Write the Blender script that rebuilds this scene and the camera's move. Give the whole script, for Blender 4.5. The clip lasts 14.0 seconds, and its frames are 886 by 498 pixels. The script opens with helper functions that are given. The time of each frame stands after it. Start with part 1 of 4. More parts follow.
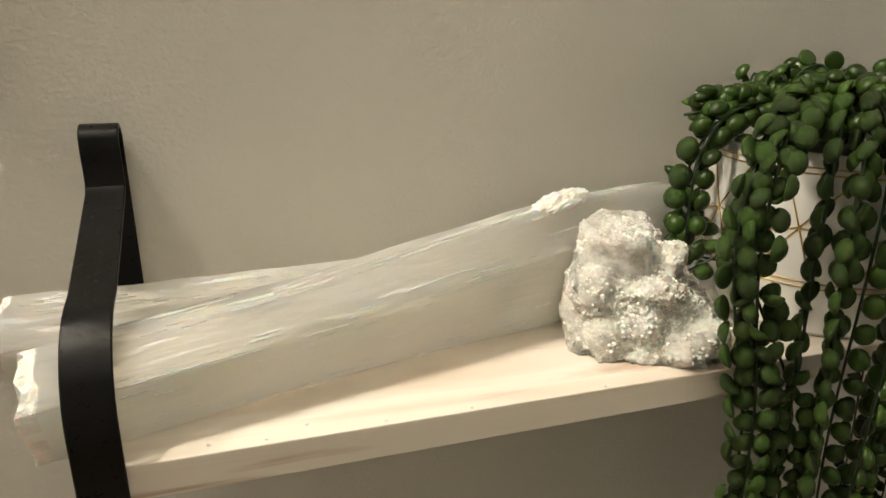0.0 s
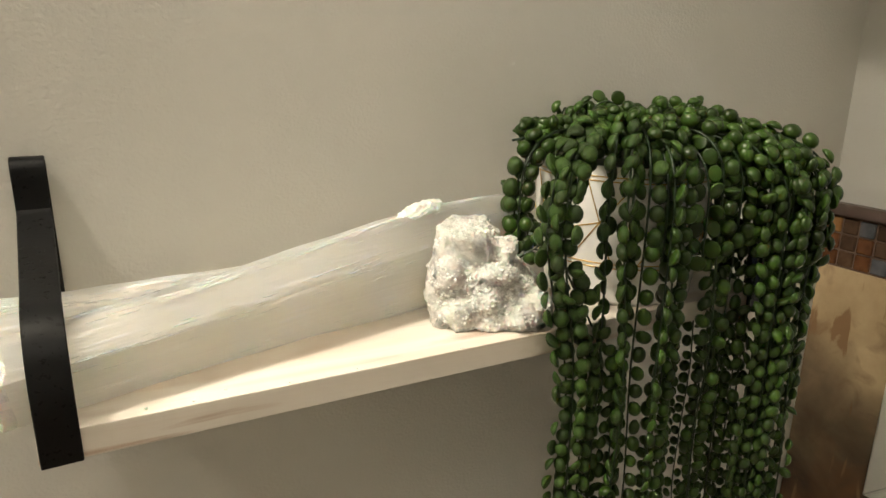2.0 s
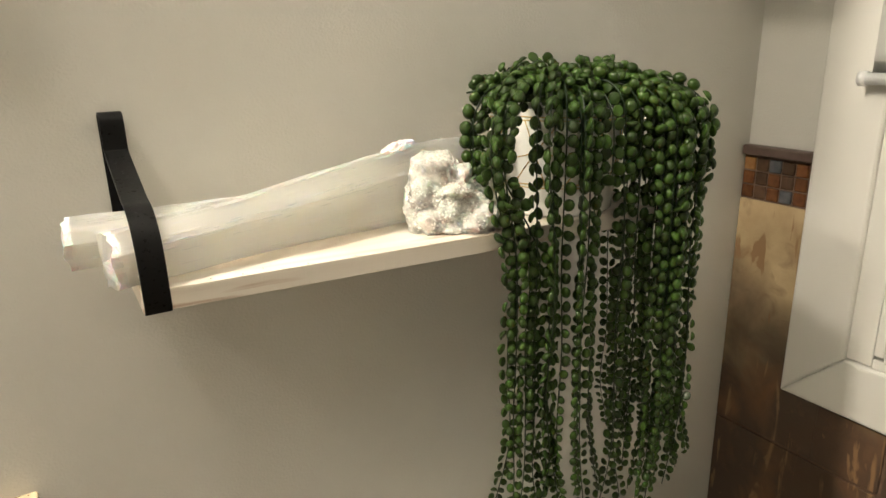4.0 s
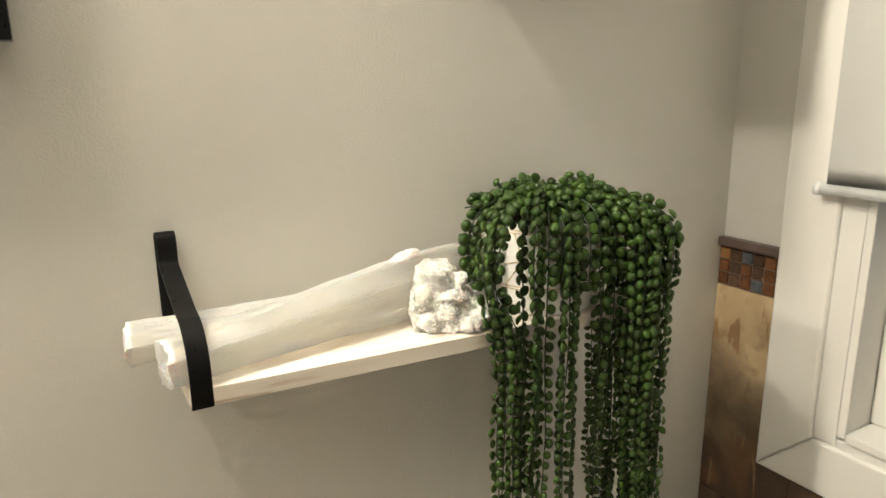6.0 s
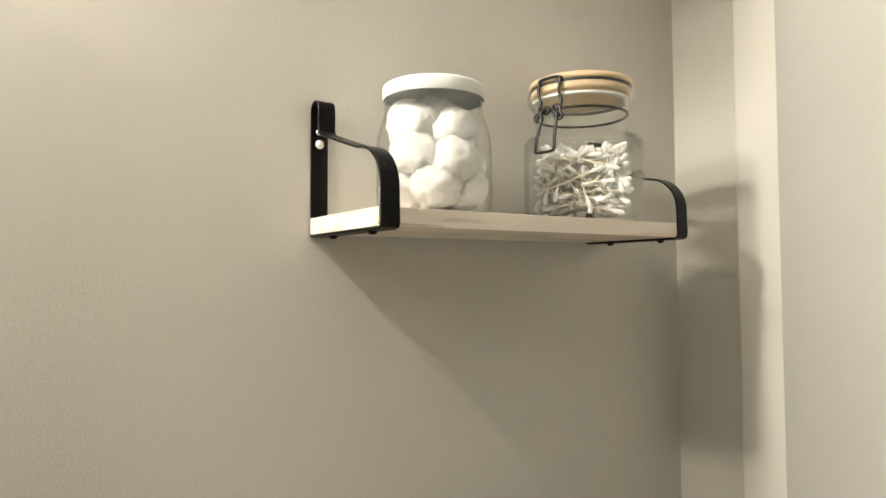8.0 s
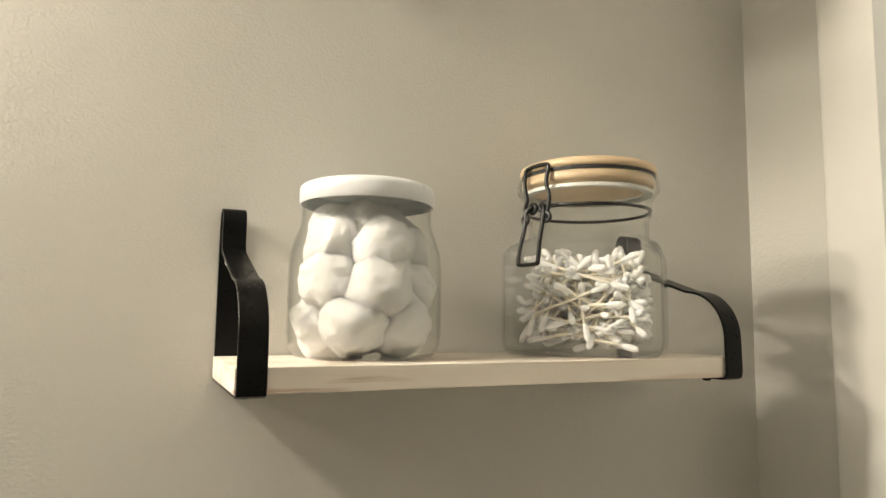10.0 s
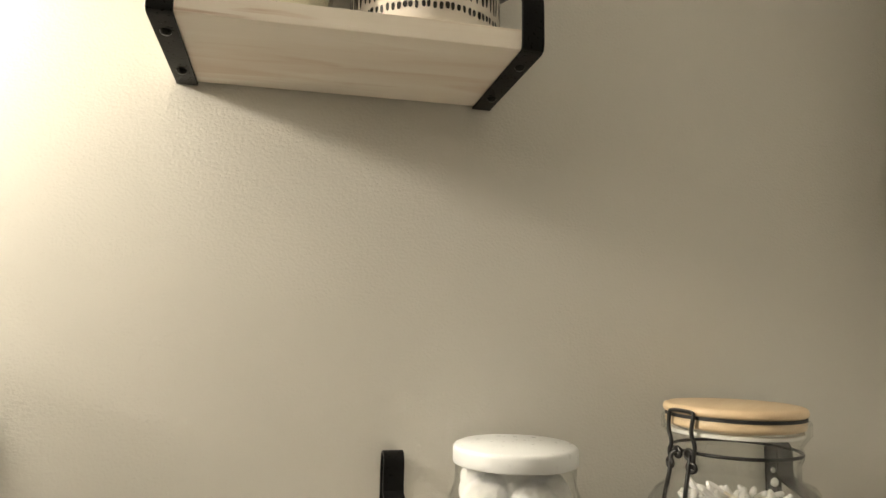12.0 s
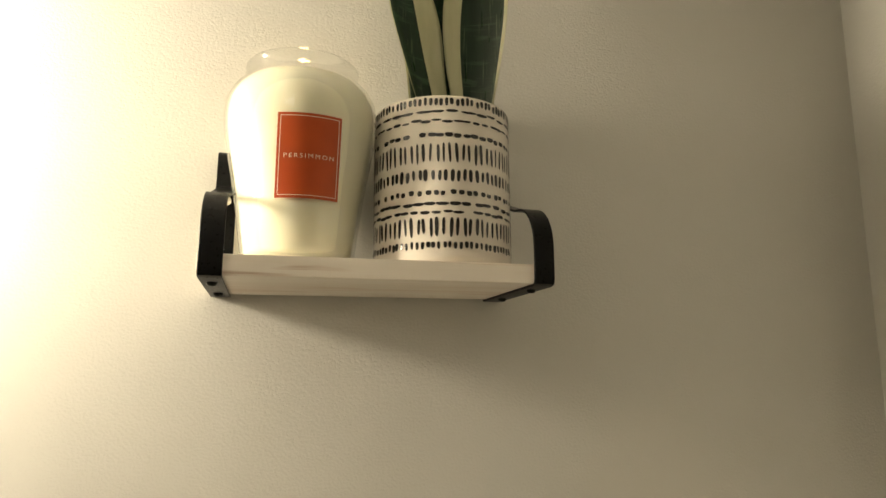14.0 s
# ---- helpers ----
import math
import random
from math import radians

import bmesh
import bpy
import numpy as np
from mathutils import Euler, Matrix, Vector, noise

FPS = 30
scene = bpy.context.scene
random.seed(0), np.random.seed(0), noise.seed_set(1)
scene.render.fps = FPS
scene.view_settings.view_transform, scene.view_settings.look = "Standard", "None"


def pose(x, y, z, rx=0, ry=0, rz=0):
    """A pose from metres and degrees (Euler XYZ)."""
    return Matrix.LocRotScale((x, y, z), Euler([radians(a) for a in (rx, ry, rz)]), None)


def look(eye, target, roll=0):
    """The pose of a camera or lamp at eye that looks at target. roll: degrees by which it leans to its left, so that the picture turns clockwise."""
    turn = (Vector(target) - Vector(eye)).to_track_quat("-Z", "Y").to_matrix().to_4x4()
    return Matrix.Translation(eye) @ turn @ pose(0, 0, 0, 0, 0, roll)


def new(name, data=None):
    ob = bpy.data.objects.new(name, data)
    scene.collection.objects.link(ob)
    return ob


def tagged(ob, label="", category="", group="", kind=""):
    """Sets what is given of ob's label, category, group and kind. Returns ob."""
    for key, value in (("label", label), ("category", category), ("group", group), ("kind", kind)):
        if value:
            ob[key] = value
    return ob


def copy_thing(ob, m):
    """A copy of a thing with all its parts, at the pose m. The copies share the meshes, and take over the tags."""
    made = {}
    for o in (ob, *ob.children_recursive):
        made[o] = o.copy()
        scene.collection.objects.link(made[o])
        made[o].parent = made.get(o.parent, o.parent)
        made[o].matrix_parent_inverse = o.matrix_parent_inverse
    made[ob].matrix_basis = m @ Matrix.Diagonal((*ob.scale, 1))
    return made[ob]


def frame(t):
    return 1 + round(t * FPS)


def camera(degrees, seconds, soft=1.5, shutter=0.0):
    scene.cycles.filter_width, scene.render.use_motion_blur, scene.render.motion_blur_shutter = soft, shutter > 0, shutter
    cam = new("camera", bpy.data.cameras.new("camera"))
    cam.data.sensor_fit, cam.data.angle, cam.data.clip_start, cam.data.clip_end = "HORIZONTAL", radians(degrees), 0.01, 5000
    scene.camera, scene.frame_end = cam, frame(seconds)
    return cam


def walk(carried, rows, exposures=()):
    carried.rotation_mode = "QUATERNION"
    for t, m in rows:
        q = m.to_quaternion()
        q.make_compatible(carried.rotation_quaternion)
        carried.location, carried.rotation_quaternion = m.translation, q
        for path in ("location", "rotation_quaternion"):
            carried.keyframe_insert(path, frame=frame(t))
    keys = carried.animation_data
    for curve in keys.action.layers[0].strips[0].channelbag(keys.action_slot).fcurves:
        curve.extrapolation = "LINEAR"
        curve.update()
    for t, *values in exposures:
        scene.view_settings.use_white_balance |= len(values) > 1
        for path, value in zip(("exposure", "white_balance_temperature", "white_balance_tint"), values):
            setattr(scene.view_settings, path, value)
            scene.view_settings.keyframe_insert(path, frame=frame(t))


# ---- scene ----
cam = camera(66.7, 14.0)
PATH = [
    (0, (-0.193, -0.356, 1.367), (0.428, 1.431, 0.72), 0.5),
    (0.5, (-0.193, -0.382, 1.372), (0.502, 1.385, 0.745), 0.8),
    (1, (-0.215, -0.409, 1.372), (0.609, 1.316, 0.784), 1.4),
    (1.5, (-0.224, -0.422, 1.373), (0.683, 1.271, 0.814), 1.0),
    (2, (-0.225, -0.437, 1.375), (0.729, 1.232, 0.823), 0.7),
    (2.5, (-0.234, -0.451, 1.372), (0.799, 1.178, 0.841), 0.5),
    (3, (-0.248, -0.47, 1.361), (0.788, 1.148, 0.806), -0.4),
    (3.2, (-0.256, -0.49, 1.362), (0.768, 1.133, 0.798), -0.7),
    (5.3, (-0.3155, -0.6572, 1.3838), (0.5918, 1.0134, 0.7751), -1.0),
    (5.5, (-0.315, -0.658, 1.393), (0.596, 1.029, 0.824), -1.2),
    (6, (-0.318, -0.645, 1.445), (0.649, 1.04, 0.971), -0.6),
    (6.5, (-0.312, -0.631, 1.507), (0.706, 1.068, 1.228), -0.3),
    (7, (-0.299, -0.624, 1.549), (0.761, 1.07, 1.456), 0.0),
    (7.5, (-0.283, -0.609, 1.583), (0.834, 1.05, 1.591), -0.1),
    (8, (-0.252, -0.574, 1.606), (0.892, 1.065, 1.692), -0.3),
    (8.2, (-0.2367, -0.5542, 1.6111), (0.8903, 1.0634, 1.7305), -0.35),
    (10.3, (-0.041, -0.52, 1.71), (0.694, 1.328, 1.925), 0.0),
    (10.5, (-0.046, -0.528, 1.726), (0.643, 1.338, 1.939), -0.6),
    (11, (-0.051, -0.55, 1.762), (0.515, 1.356, 1.98), -0.0),
    (11.5, (-0.079, -0.557, 1.813), (0.481, 1.351, 2.029), 0.8),
    (12, (-0.082, -0.563, 1.863), (0.366, 1.37, 2.11), 1.3),
    (12.5, (-0.085, -0.581, 1.911), (0.347, 1.344, 2.235), 0.6),
    (13, (-0.102, -0.599, 1.939), (0.336, 1.316, 2.317), 0.6),
    (13.5, (-0.119, -0.611, 1.972), (0.34, 1.304, 2.324), 0.5),
    (14, (-0.129, -0.617, 1.996), (0.369, 1.287, 2.354), 0.3),
]
EXPOSURE = [(0.0, -0.32, 6450, 10), (1.0, -0.39, 6430, 10), (2.0, -0.04, 6350, 10), (3.0, 0.05, 6350, 10), (5.5, 0.35, 6260, 10), (6.5, 0.27, 6230, 10), (7.5, 0.11, 6110, 10), (8.0, -0.17, 6240, 10), (8.2, -0.28, 6280, 10), (10.5, -0.35, 6430, 10), (11.0, -0.52, 6460, 10), (12.0, -0.66, 6540, 10), (12.5, -0.78, 6670, 10), (14.0, -0.90, 7060, 8)]
walk(cam, [(t, look(eye, target, roll)) for t, eye, target, roll in PATH], EXPOSURE)

# ---- light ----
world = bpy.data.worlds.new("dusk")
world.use_nodes = True
world.node_tree.nodes["Background"].inputs[0].default_value = (0.35, 0.45, 0.65, 1)
world.node_tree.nodes["Background"].inputs[1].default_value = 0.25
scene.world = world
BULB = 575.0
BULB_COLOUR = (1.0, 0.892, 0.72)
BULBS = [(-0.590, -0.132, 2.183), (-1.05, -0.132, 2.17)]
# strength of the unseen dome, added to fill shadows and front faces
FILL_LIGHT = 4.5
FLAME = 60.0


# ---- materials ----
def material(name, c1, c2, scale=8.0, rough=0.5, bump=0.0, bump_scale=60.0, stretch=(1, 1, 1), metal=0.0, rough_var=0.08, by_piece=0.0, **more):
    """Two colours mixed by noise at two scales, roughness that varies, fine relief."""
    m = bpy.data.materials.new(name)
    m.use_nodes = True
    n, l = m.node_tree.nodes, m.node_tree.links
    p = n["Principled BSDF"]
    co = n.new("ShaderNodeTexCoord")
    mp = n.new("ShaderNodeMapping")
    mp.inputs["Scale"].default_value = stretch
    l.new(co.outputs["Object"], mp.inputs["Vector"])
    a = n.new("ShaderNodeTexNoise")
    a.inputs["Scale"].default_value, a.inputs["Detail"].default_value, a.inputs["Roughness"].default_value = scale, 6, 0.6
    l.new(mp.outputs[0], a.inputs["Vector"])
    r = n.new("ShaderNodeValToRGB")
    r.color_ramp.elements[0].position, r.color_ramp.elements[1].position = 0.32, 0.68
    r.color_ramp.elements[0].color, r.color_ramp.elements[1].color = (*c1, 1), (*c2, 1)
    l.new(a.outputs["Fac"], r.inputs["Fac"])
    colour = r.outputs["Color"]
    if by_piece:
        info, geo = n.new("ShaderNodeObjectInfo"), n.new("ShaderNodeNewGeometry")
        add = n.new("ShaderNodeMath")
        add.operation = "ADD"
        l.new(info.outputs["Random"], add.inputs[0]), l.new(geo.outputs["Random Per Island"], add.inputs[1])
        fr = n.new("ShaderNodeMath")
        fr.operation = "FRACT"
        l.new(add.outputs[0], fr.inputs[0])
        rng = n.new("ShaderNodeMapRange")
        rng.inputs["To Min"].default_value, rng.inputs["To Max"].default_value = 1 - by_piece, 1 + by_piece
        l.new(fr.outputs[0], rng.inputs["Value"])
        hsv = n.new("ShaderNodeHueSaturation")
        l.new(rng.outputs[0], hsv.inputs["Value"]), l.new(colour, hsv.inputs["Color"])
        colour = hsv.outputs["Color"]
    l.new(colour, p.inputs["Base Color"])
    b = n.new("ShaderNodeTexNoise")
    b.inputs["Scale"].default_value, b.inputs["Detail"].default_value = bump_scale, 4
    l.new(mp.outputs[0], b.inputs["Vector"])
    rr = n.new("ShaderNodeMapRange")
    rr.inputs["To Min"].default_value, rr.inputs["To Max"].default_value = max(0, rough - rough_var), min(1, rough + rough_var)
    l.new(b.outputs["Fac"], rr.inputs["Value"]), l.new(rr.outputs[0], p.inputs["Roughness"])
    p.inputs["Metallic"].default_value = metal
    if bump:
        bp = n.new("ShaderNodeBump")
        bp.inputs["Strength"].default_value, bp.inputs["Distance"].default_value = 1.0, bump
        l.new(b.outputs["Fac"], bp.inputs["Height"]), l.new(bp.outputs[0], p.inputs["Normal"])
    for key, value in more.items():
        p.inputs[key.replace("_", " ")].default_value = value
    return m


def wall_paint():
    """Eggshell paint over rolled and patched plaster: short ridges, stipple and a few raised specks."""
    m = material("wall_paint", (0.585, 0.575, 0.53), (0.615, 0.602, 0.56), 2.5, 0.42)
    n, l = m.node_tree.nodes, m.node_tree.links
    p, co = n["Principled BSDF"], n["Texture Coordinate"]
    heights = []
    for scale, stretch, dist in ((430, (0.85, 1, 1), 0.00066), (230, (0.8, 1, 1), 0.00032), (12, (1, 1, 1), 0.0013)):
        mp = n.new("ShaderNodeMapping")
        mp.inputs["Scale"].default_value = stretch
        t = n.new("ShaderNodeTexNoise")
        t.inputs["Scale"].default_value, t.inputs["Detail"].default_value = scale, 2
        l.new(co.outputs["Object"], mp.inputs["Vector"]), l.new(mp.outputs[0], t.inputs["Vector"])
        heights.append((t.outputs["Fac"], dist))
    v = n.new("ShaderNodeTexVoronoi")
    v.inputs["Scale"].default_value = 30
    l.new(co.outputs["Object"], v.inputs["Vector"])
    s = n.new("ShaderNodeMapRange")
    s.inputs["From Min"].default_value, s.inputs["From Max"].default_value = 0.10, 0.0
    l.new(v.outputs["Distance"], s.inputs["Value"])
    heights.append((s.outputs[0], 0.0003))
    last = None
    for h, dist in heights:
        bp = n.new("ShaderNodeBump")
        bp.inputs["Strength"].default_value, bp.inputs["Distance"].default_value = 0.7, dist
        l.new(h, bp.inputs["Height"])
        if last:
            l.new(last, bp.inputs["Normal"])
        last = bp.outputs[0]
    l.new(last, p.inputs["Normal"])
    return m


def selenite():
    """Milky fibrous crystal: clear body, white fibres and cleavage planes along its length."""
    m = bpy.data.materials.new("selenite")
    m.use_nodes = True
    n, l = m.node_tree.nodes, m.node_tree.links
    p = n["Principled BSDF"]
    p.inputs["IOR"].default_value = 1.45
    co = n.new("ShaderNodeTexCoord")

    def fibres(stretch, scale, low, high):
        mp, t, r = n.new("ShaderNodeMapping"), n.new("ShaderNodeTexNoise"), n.new("ShaderNodeMapRange")
        mp.inputs["Scale"].default_value = stretch
        t.inputs["Scale"].default_value, t.inputs["Detail"].default_value = scale, 5
        r.inputs["From Min"].default_value, r.inputs["From Max"].default_value = low, high
        l.new(co.outputs["Object"], mp.inputs["Vector"]), l.new(mp.outputs[0], t.inputs["Vector"]), l.new(t.outputs["Fac"], r.inputs["Value"])
        return t.outputs["Fac"], r.outputs[0]

    fine, streak = fibres((0.035, 1, 1), 620, 0.58, 0.64)
    broad, cloud = fibres((0.35, 1, 1), 45, 0.35, 0.75)
    mask, patch = fibres((0.5, 1, 1), 40, 0.54, 0.62)
    mul = n.new("ShaderNodeMath")
    mul.operation = "MULTIPLY"
    l.new(streak, mul.inputs[0]), l.new(patch, mul.inputs[1])
    rgb = n.new("ShaderNodeMix")
    rgb.data_type = "RGBA"
    rgb.inputs[6].default_value, rgb.inputs[7].default_value = (0.985, 0.962, 0.885, 1), (0.985, 0.98, 0.965, 1)
    l.new(mul.outputs[0], rgb.inputs[0]), l.new(rgb.outputs[2], p.inputs["Base Color"])
    tr = n.new("ShaderNodeMapRange")
    tr.inputs["To Min"].default_value, tr.inputs["To Max"].default_value = 0.76, 0.46
    l.new(cloud, tr.inputs["Value"])
    sub = n.new("ShaderNodeMath")
    sub.operation, sub.use_clamp = "SUBTRACT", True
    l.new(tr.outputs[0], sub.inputs[0]), l.new(mul.outputs[0], sub.inputs[1]), l.new(sub.outputs[0], p.inputs["Transmission Weight"])
    ro = n.new("ShaderNodeMapRange")
    ro.inputs["To Min"].default_value, ro.inputs["To Max"].default_value = 0.22, 0.42
    l.new(broad, ro.inputs["Value"]), l.new(ro.outputs[0], p.inputs["Roughness"])
    p.inputs["Subsurface Weight"].default_value = 1.0
    p.inputs["Subsurface Radius"].default_value = (0.020, 0.019, 0.017)
    p.inputs["Subsurface Scale"].default_value = 1.0
    bp = n.new("ShaderNodeBump")
    bp.inputs["Strength"].default_value, bp.inputs["Distance"].default_value = 0.6, 0.0007
    l.new(fine, bp.inputs["Height"]), l.new(bp.outputs[0], p.inputs["Normal"])
    return m


def emitter(name, colour, strength):
    m = bpy.data.materials.new(name)
    m.use_nodes = True
    p = m.node_tree.nodes["Principled BSDF"]
    p.inputs["Base Color"].default_value = (*colour, 1)
    p.inputs["Emission Color"].default_value, p.inputs["Emission Strength"].default_value = (*colour, 1), strength
    return m


def layered(m, mixes):
    """Lays further colours over a material's base by ramps of noise: rows of (scale, stretch, distortion, low, high, colour)."""
    n, l = m.node_tree.nodes, m.node_tree.links
    p, co = n["Principled BSDF"], n["Texture Coordinate"]
    colour = p.inputs["Base Color"].links[0].from_socket
    for scale, stretch, distortion, low, high, rgb in mixes:
        mp, t, r, x = n.new("ShaderNodeMapping"), n.new("ShaderNodeTexNoise"), n.new("ShaderNodeMapRange"), n.new("ShaderNodeMix")
        mp.inputs["Scale"].default_value, mp.inputs["Location"].default_value = stretch, (scale, low * 7, high * 5)
        t.inputs["Scale"].default_value, t.inputs["Detail"].default_value, t.inputs["Distortion"].default_value = scale, 5, distortion
        r.inputs["From Min"].default_value, r.inputs["From Max"].default_value = low, high
        x.data_type = "RGBA"
        x.inputs[7].default_value = (*rgb, 1)
        l.new(co.outputs["Object"], mp.inputs["Vector"]), l.new(mp.outputs[0], t.inputs["Vector"]), l.new(t.outputs["Fac"], r.inputs["Value"])
        l.new(r.outputs[0], x.inputs[0]), l.new(colour, x.inputs[6])
        colour = x.outputs[2]
    l.new(colour, p.inputs["Base Color"])
    return m


def stone_tile():
    """Tan slate look with brown clouds; the darkening of the lower courses is partly shade put into the colour."""
    m = material("slate_look_tile", (0.37, 0.27, 0.15), (0.51, 0.395, 0.235), 18, 0.42, 0.0012, 55)
    n, l = m.node_tree.nodes, m.node_tree.links
    p, co = n["Principled BSDF"], n["Texture Coordinate"]
    colour = p.inputs["Base Color"].links[0].from_socket
    sep, t, add, r, x = n.new("ShaderNodeSeparateXYZ"), n.new("ShaderNodeTexNoise"), n.new("ShaderNodeMath"), n.new("ShaderNodeMapRange"), n.new("ShaderNodeMix")
    t.inputs["Scale"].default_value, t.inputs["Detail"].default_value, t.inputs["Distortion"].default_value = 7, 6, 0.8
    l.new(co.outputs["Object"], sep.inputs[0]), l.new(co.outputs["Object"], t.inputs["Vector"])
    add.operation = "MULTIPLY_ADD"
    add.inputs[1].default_value = -0.38
    l.new(t.outputs["Fac"], add.inputs[0]), l.new(sep.outputs["Z"], add.inputs[2])
    # height ramp: browner stone low down, with some of its shade painted in
    r.inputs["From Min"].default_value, r.inputs["From Max"].default_value = 0.86, 0.72
    x.data_type = "RGBA"
    x.inputs[7].default_value = (0.080, 0.052, 0.034, 1)
    l.new(add.outputs[0], r.inputs["Value"]), l.new(r.outputs[0], x.inputs[0]), l.new(colour, x.inputs[6]), l.new(x.outputs[2], p.inputs["Base Color"])
    return layered(m, [(9, (1, 1.3, 0.8), 0.8, 0.52, 0.72, (0.20, 0.10, 0.045)), (5, (1, 1, 1), 0.5, 0.55, 0.75, (0.085, 0.05, 0.032)), (32, (1, 1, 1), 0.9, 0.56, 0.86, (0.15, 0.085, 0.045)), (14, (1, 2.6, 0.5), 1.4, 0.60, 0.66, (0.26, 0.155, 0.075))])


def granite():
    m = material("granite_base", (0.66, 0.52, 0.33), (0.80, 0.68, 0.48), 60, 0.14, 0.0002, 300, rough_var=0.05)
    return layered(m, [(150, (1, 1, 1), 0.3, 0.54, 0.58, (0.36, 0.22, 0.09)), (110, (1, 1, 1), 0.6, 0.60, 0.63, (0.10, 0.065, 0.04)), (190, (1, 1, 1), 0.2, 0.64, 0.67, (0.22, 0.09, 0.03)), (90, (1, 1, 1), 0.4, 0.63, 0.67, (0.84, 0.78, 0.66))])


def thin_glass(name, solid):
    """Clear walls: straight through, with gloss that grows at grazing angles; solid: the share that bends the light."""
    m = bpy.data.materials.new(name)
    m.use_nodes = True
    n, l = m.node_tree.nodes, m.node_tree.links
    n.remove(n["Principled BSDF"])
    clear, gloss, mix, lw = n.new("ShaderNodeBsdfTransparent"), n.new("ShaderNodeBsdfGlossy"), n.new("ShaderNodeMixShader"), n.new("ShaderNodeLayerWeight")
    clear.inputs["Color"].default_value = (0.994, 0.998, 0.995, 1)
    gloss.inputs["Roughness"].default_value = 0.03
    lw.inputs["Blend"].default_value = 0.5
    pw, sc = n.new("ShaderNodeMath"), n.new("ShaderNodeMath")
    pw.operation, sc.operation = "POWER", "MULTIPLY_ADD"
    pw.inputs[1].default_value, sc.inputs[1].default_value, sc.inputs[2].default_value = 6.0, 0.95, 0.012
    l.new(lw.outputs["Facing"], pw.inputs[0]), l.new(pw.outputs[0], sc.inputs[0]), l.new(sc.outputs[0], mix.inputs["Fac"])
    bump, t, co = n.new("ShaderNodeBump"), n.new("ShaderNodeTexNoise"), n.new("ShaderNodeTexCoord")
    t.inputs["Scale"].default_value = 35
    bump.inputs["Strength"].default_value, bump.inputs["Distance"].default_value = 0.5, 0.002
    l.new(co.outputs["Object"], t.inputs["Vector"]), l.new(t.outputs["Fac"], bump.inputs["Height"]), l.new(bump.outputs[0], gloss.inputs["Normal"])
    l.new(clear.outputs[0], mix.inputs[1]), l.new(gloss.outputs[0], mix.inputs[2])
    bend, both = n.new("ShaderNodeBsdfGlass"), n.new("ShaderNodeMixShader")
    bend.inputs["Color"].default_value, bend.inputs["IOR"].default_value, bend.inputs["Roughness"].default_value = (0.98, 0.99, 0.985, 1), 1.45, 0.0
    both.inputs["Fac"].default_value = solid
    l.new(mix.outputs[0], both.inputs[1]), l.new(bend.outputs[0], both.inputs[2]), l.new(both.outputs[0], n["Material Output"].inputs["Surface"])
    return m


PAINT = wall_paint()
CEILING = material("ceiling_paint", (0.72, 0.71, 0.68), (0.76, 0.75, 0.72), 3, 0.7, 0.0004, 120)
FLOOR = material("floor_tile", (0.22, 0.15, 0.09), (0.36, 0.27, 0.18), 5, 0.35, 0.0005, 40)
TRIM = material("white_gloss_paint", (0.715, 0.705, 0.665), (0.735, 0.725, 0.685), 6, 0.36, 0.00003, 45, stretch=(1, 1, 0.3), rough_var=0.02)
BLIND = material("blind_fabric", (0.66, 0.66, 0.635), (0.70, 0.70, 0.675), 3, 0.6, 0.0002, 400)
STEEL = material("brushed_aluminium", (0.72, 0.73, 0.73), (0.80, 0.81, 0.81), 30, 0.42, 0.0001, 300, metal=0.3)
WOOD = layered(material("whitewashed_pine", (0.80, 0.72, 0.62), (0.92, 0.87, 0.79), 14, 0.55, 0.0003, 90, stretch=(0.10, 1.2, 2.2)), [(26, (0.16, 1.0, 2.4), 0.9, 0.50, 0.72, (0.70, 0.57, 0.46)), (60, (0.10, 0.6, 2.0), 0.6, 0.62, 0.74, (0.60, 0.46, 0.36))])
BLACK = layered(material("black_powder_coat", (0.004, 0.004, 0.004), (0.008, 0.008, 0.008), 25, 0.30, 0.00008, 350, rough_var=0.10, Specular_IOR_Level=0.14), [(330, (1, 1, 1), 0.2, 0.765, 0.80, (0.45, 0.44, 0.42))])
BLACK_WIRE = material("black_wire", (0.010, 0.010, 0.010), (0.016, 0.016, 0.016), 60, 0.4)
SCREW = material("zinc_screw", (0.5, 0.5, 0.49), (0.62, 0.62, 0.60), 200, 0.3, metal=0.8)
ANCHOR = material("white_plastic", (0.72, 0.72, 0.69), (0.78, 0.78, 0.75), 80, 0.45)
STONE = stone_tile()
GROUT = material("brown_grout", (0.12, 0.075, 0.05), (0.17, 0.11, 0.075), 60, 0.85, 0.0004, 300)
MOSAICS = [
    material("mosaic_rust", (0.10, 0.035, 0.014), (0.18, 0.075, 0.028), 60, 0.18, 0.0004, 90, by_piece=0.35),
    material("mosaic_brown", (0.055, 0.03, 0.018), (0.10, 0.055, 0.03), 60, 0.2, 0.0004, 90, by_piece=0.35),
    material("mosaic_slate", (0.05, 0.055, 0.065), (0.10, 0.10, 0.105), 60, 0.16, 0.0004, 90, by_piece=0.3),
    material("mosaic_amber", (0.22, 0.10, 0.03), (0.30, 0.16, 0.06), 60, 0.16, 0.0004, 90, by_piece=0.3),
]
LISTEL = material("dark_pencil_tile", (0.085, 0.055, 0.045), (0.13, 0.09, 0.075), 30, 0.35, 0.0004, 90)
GRANITE = granite()
MIRROR = material("mirror_glass", (0.9, 0.9, 0.9), (0.92, 0.92, 0.92), 2, 0.02, metal=1.0, rough_var=0.01)
SELENITE = selenite()
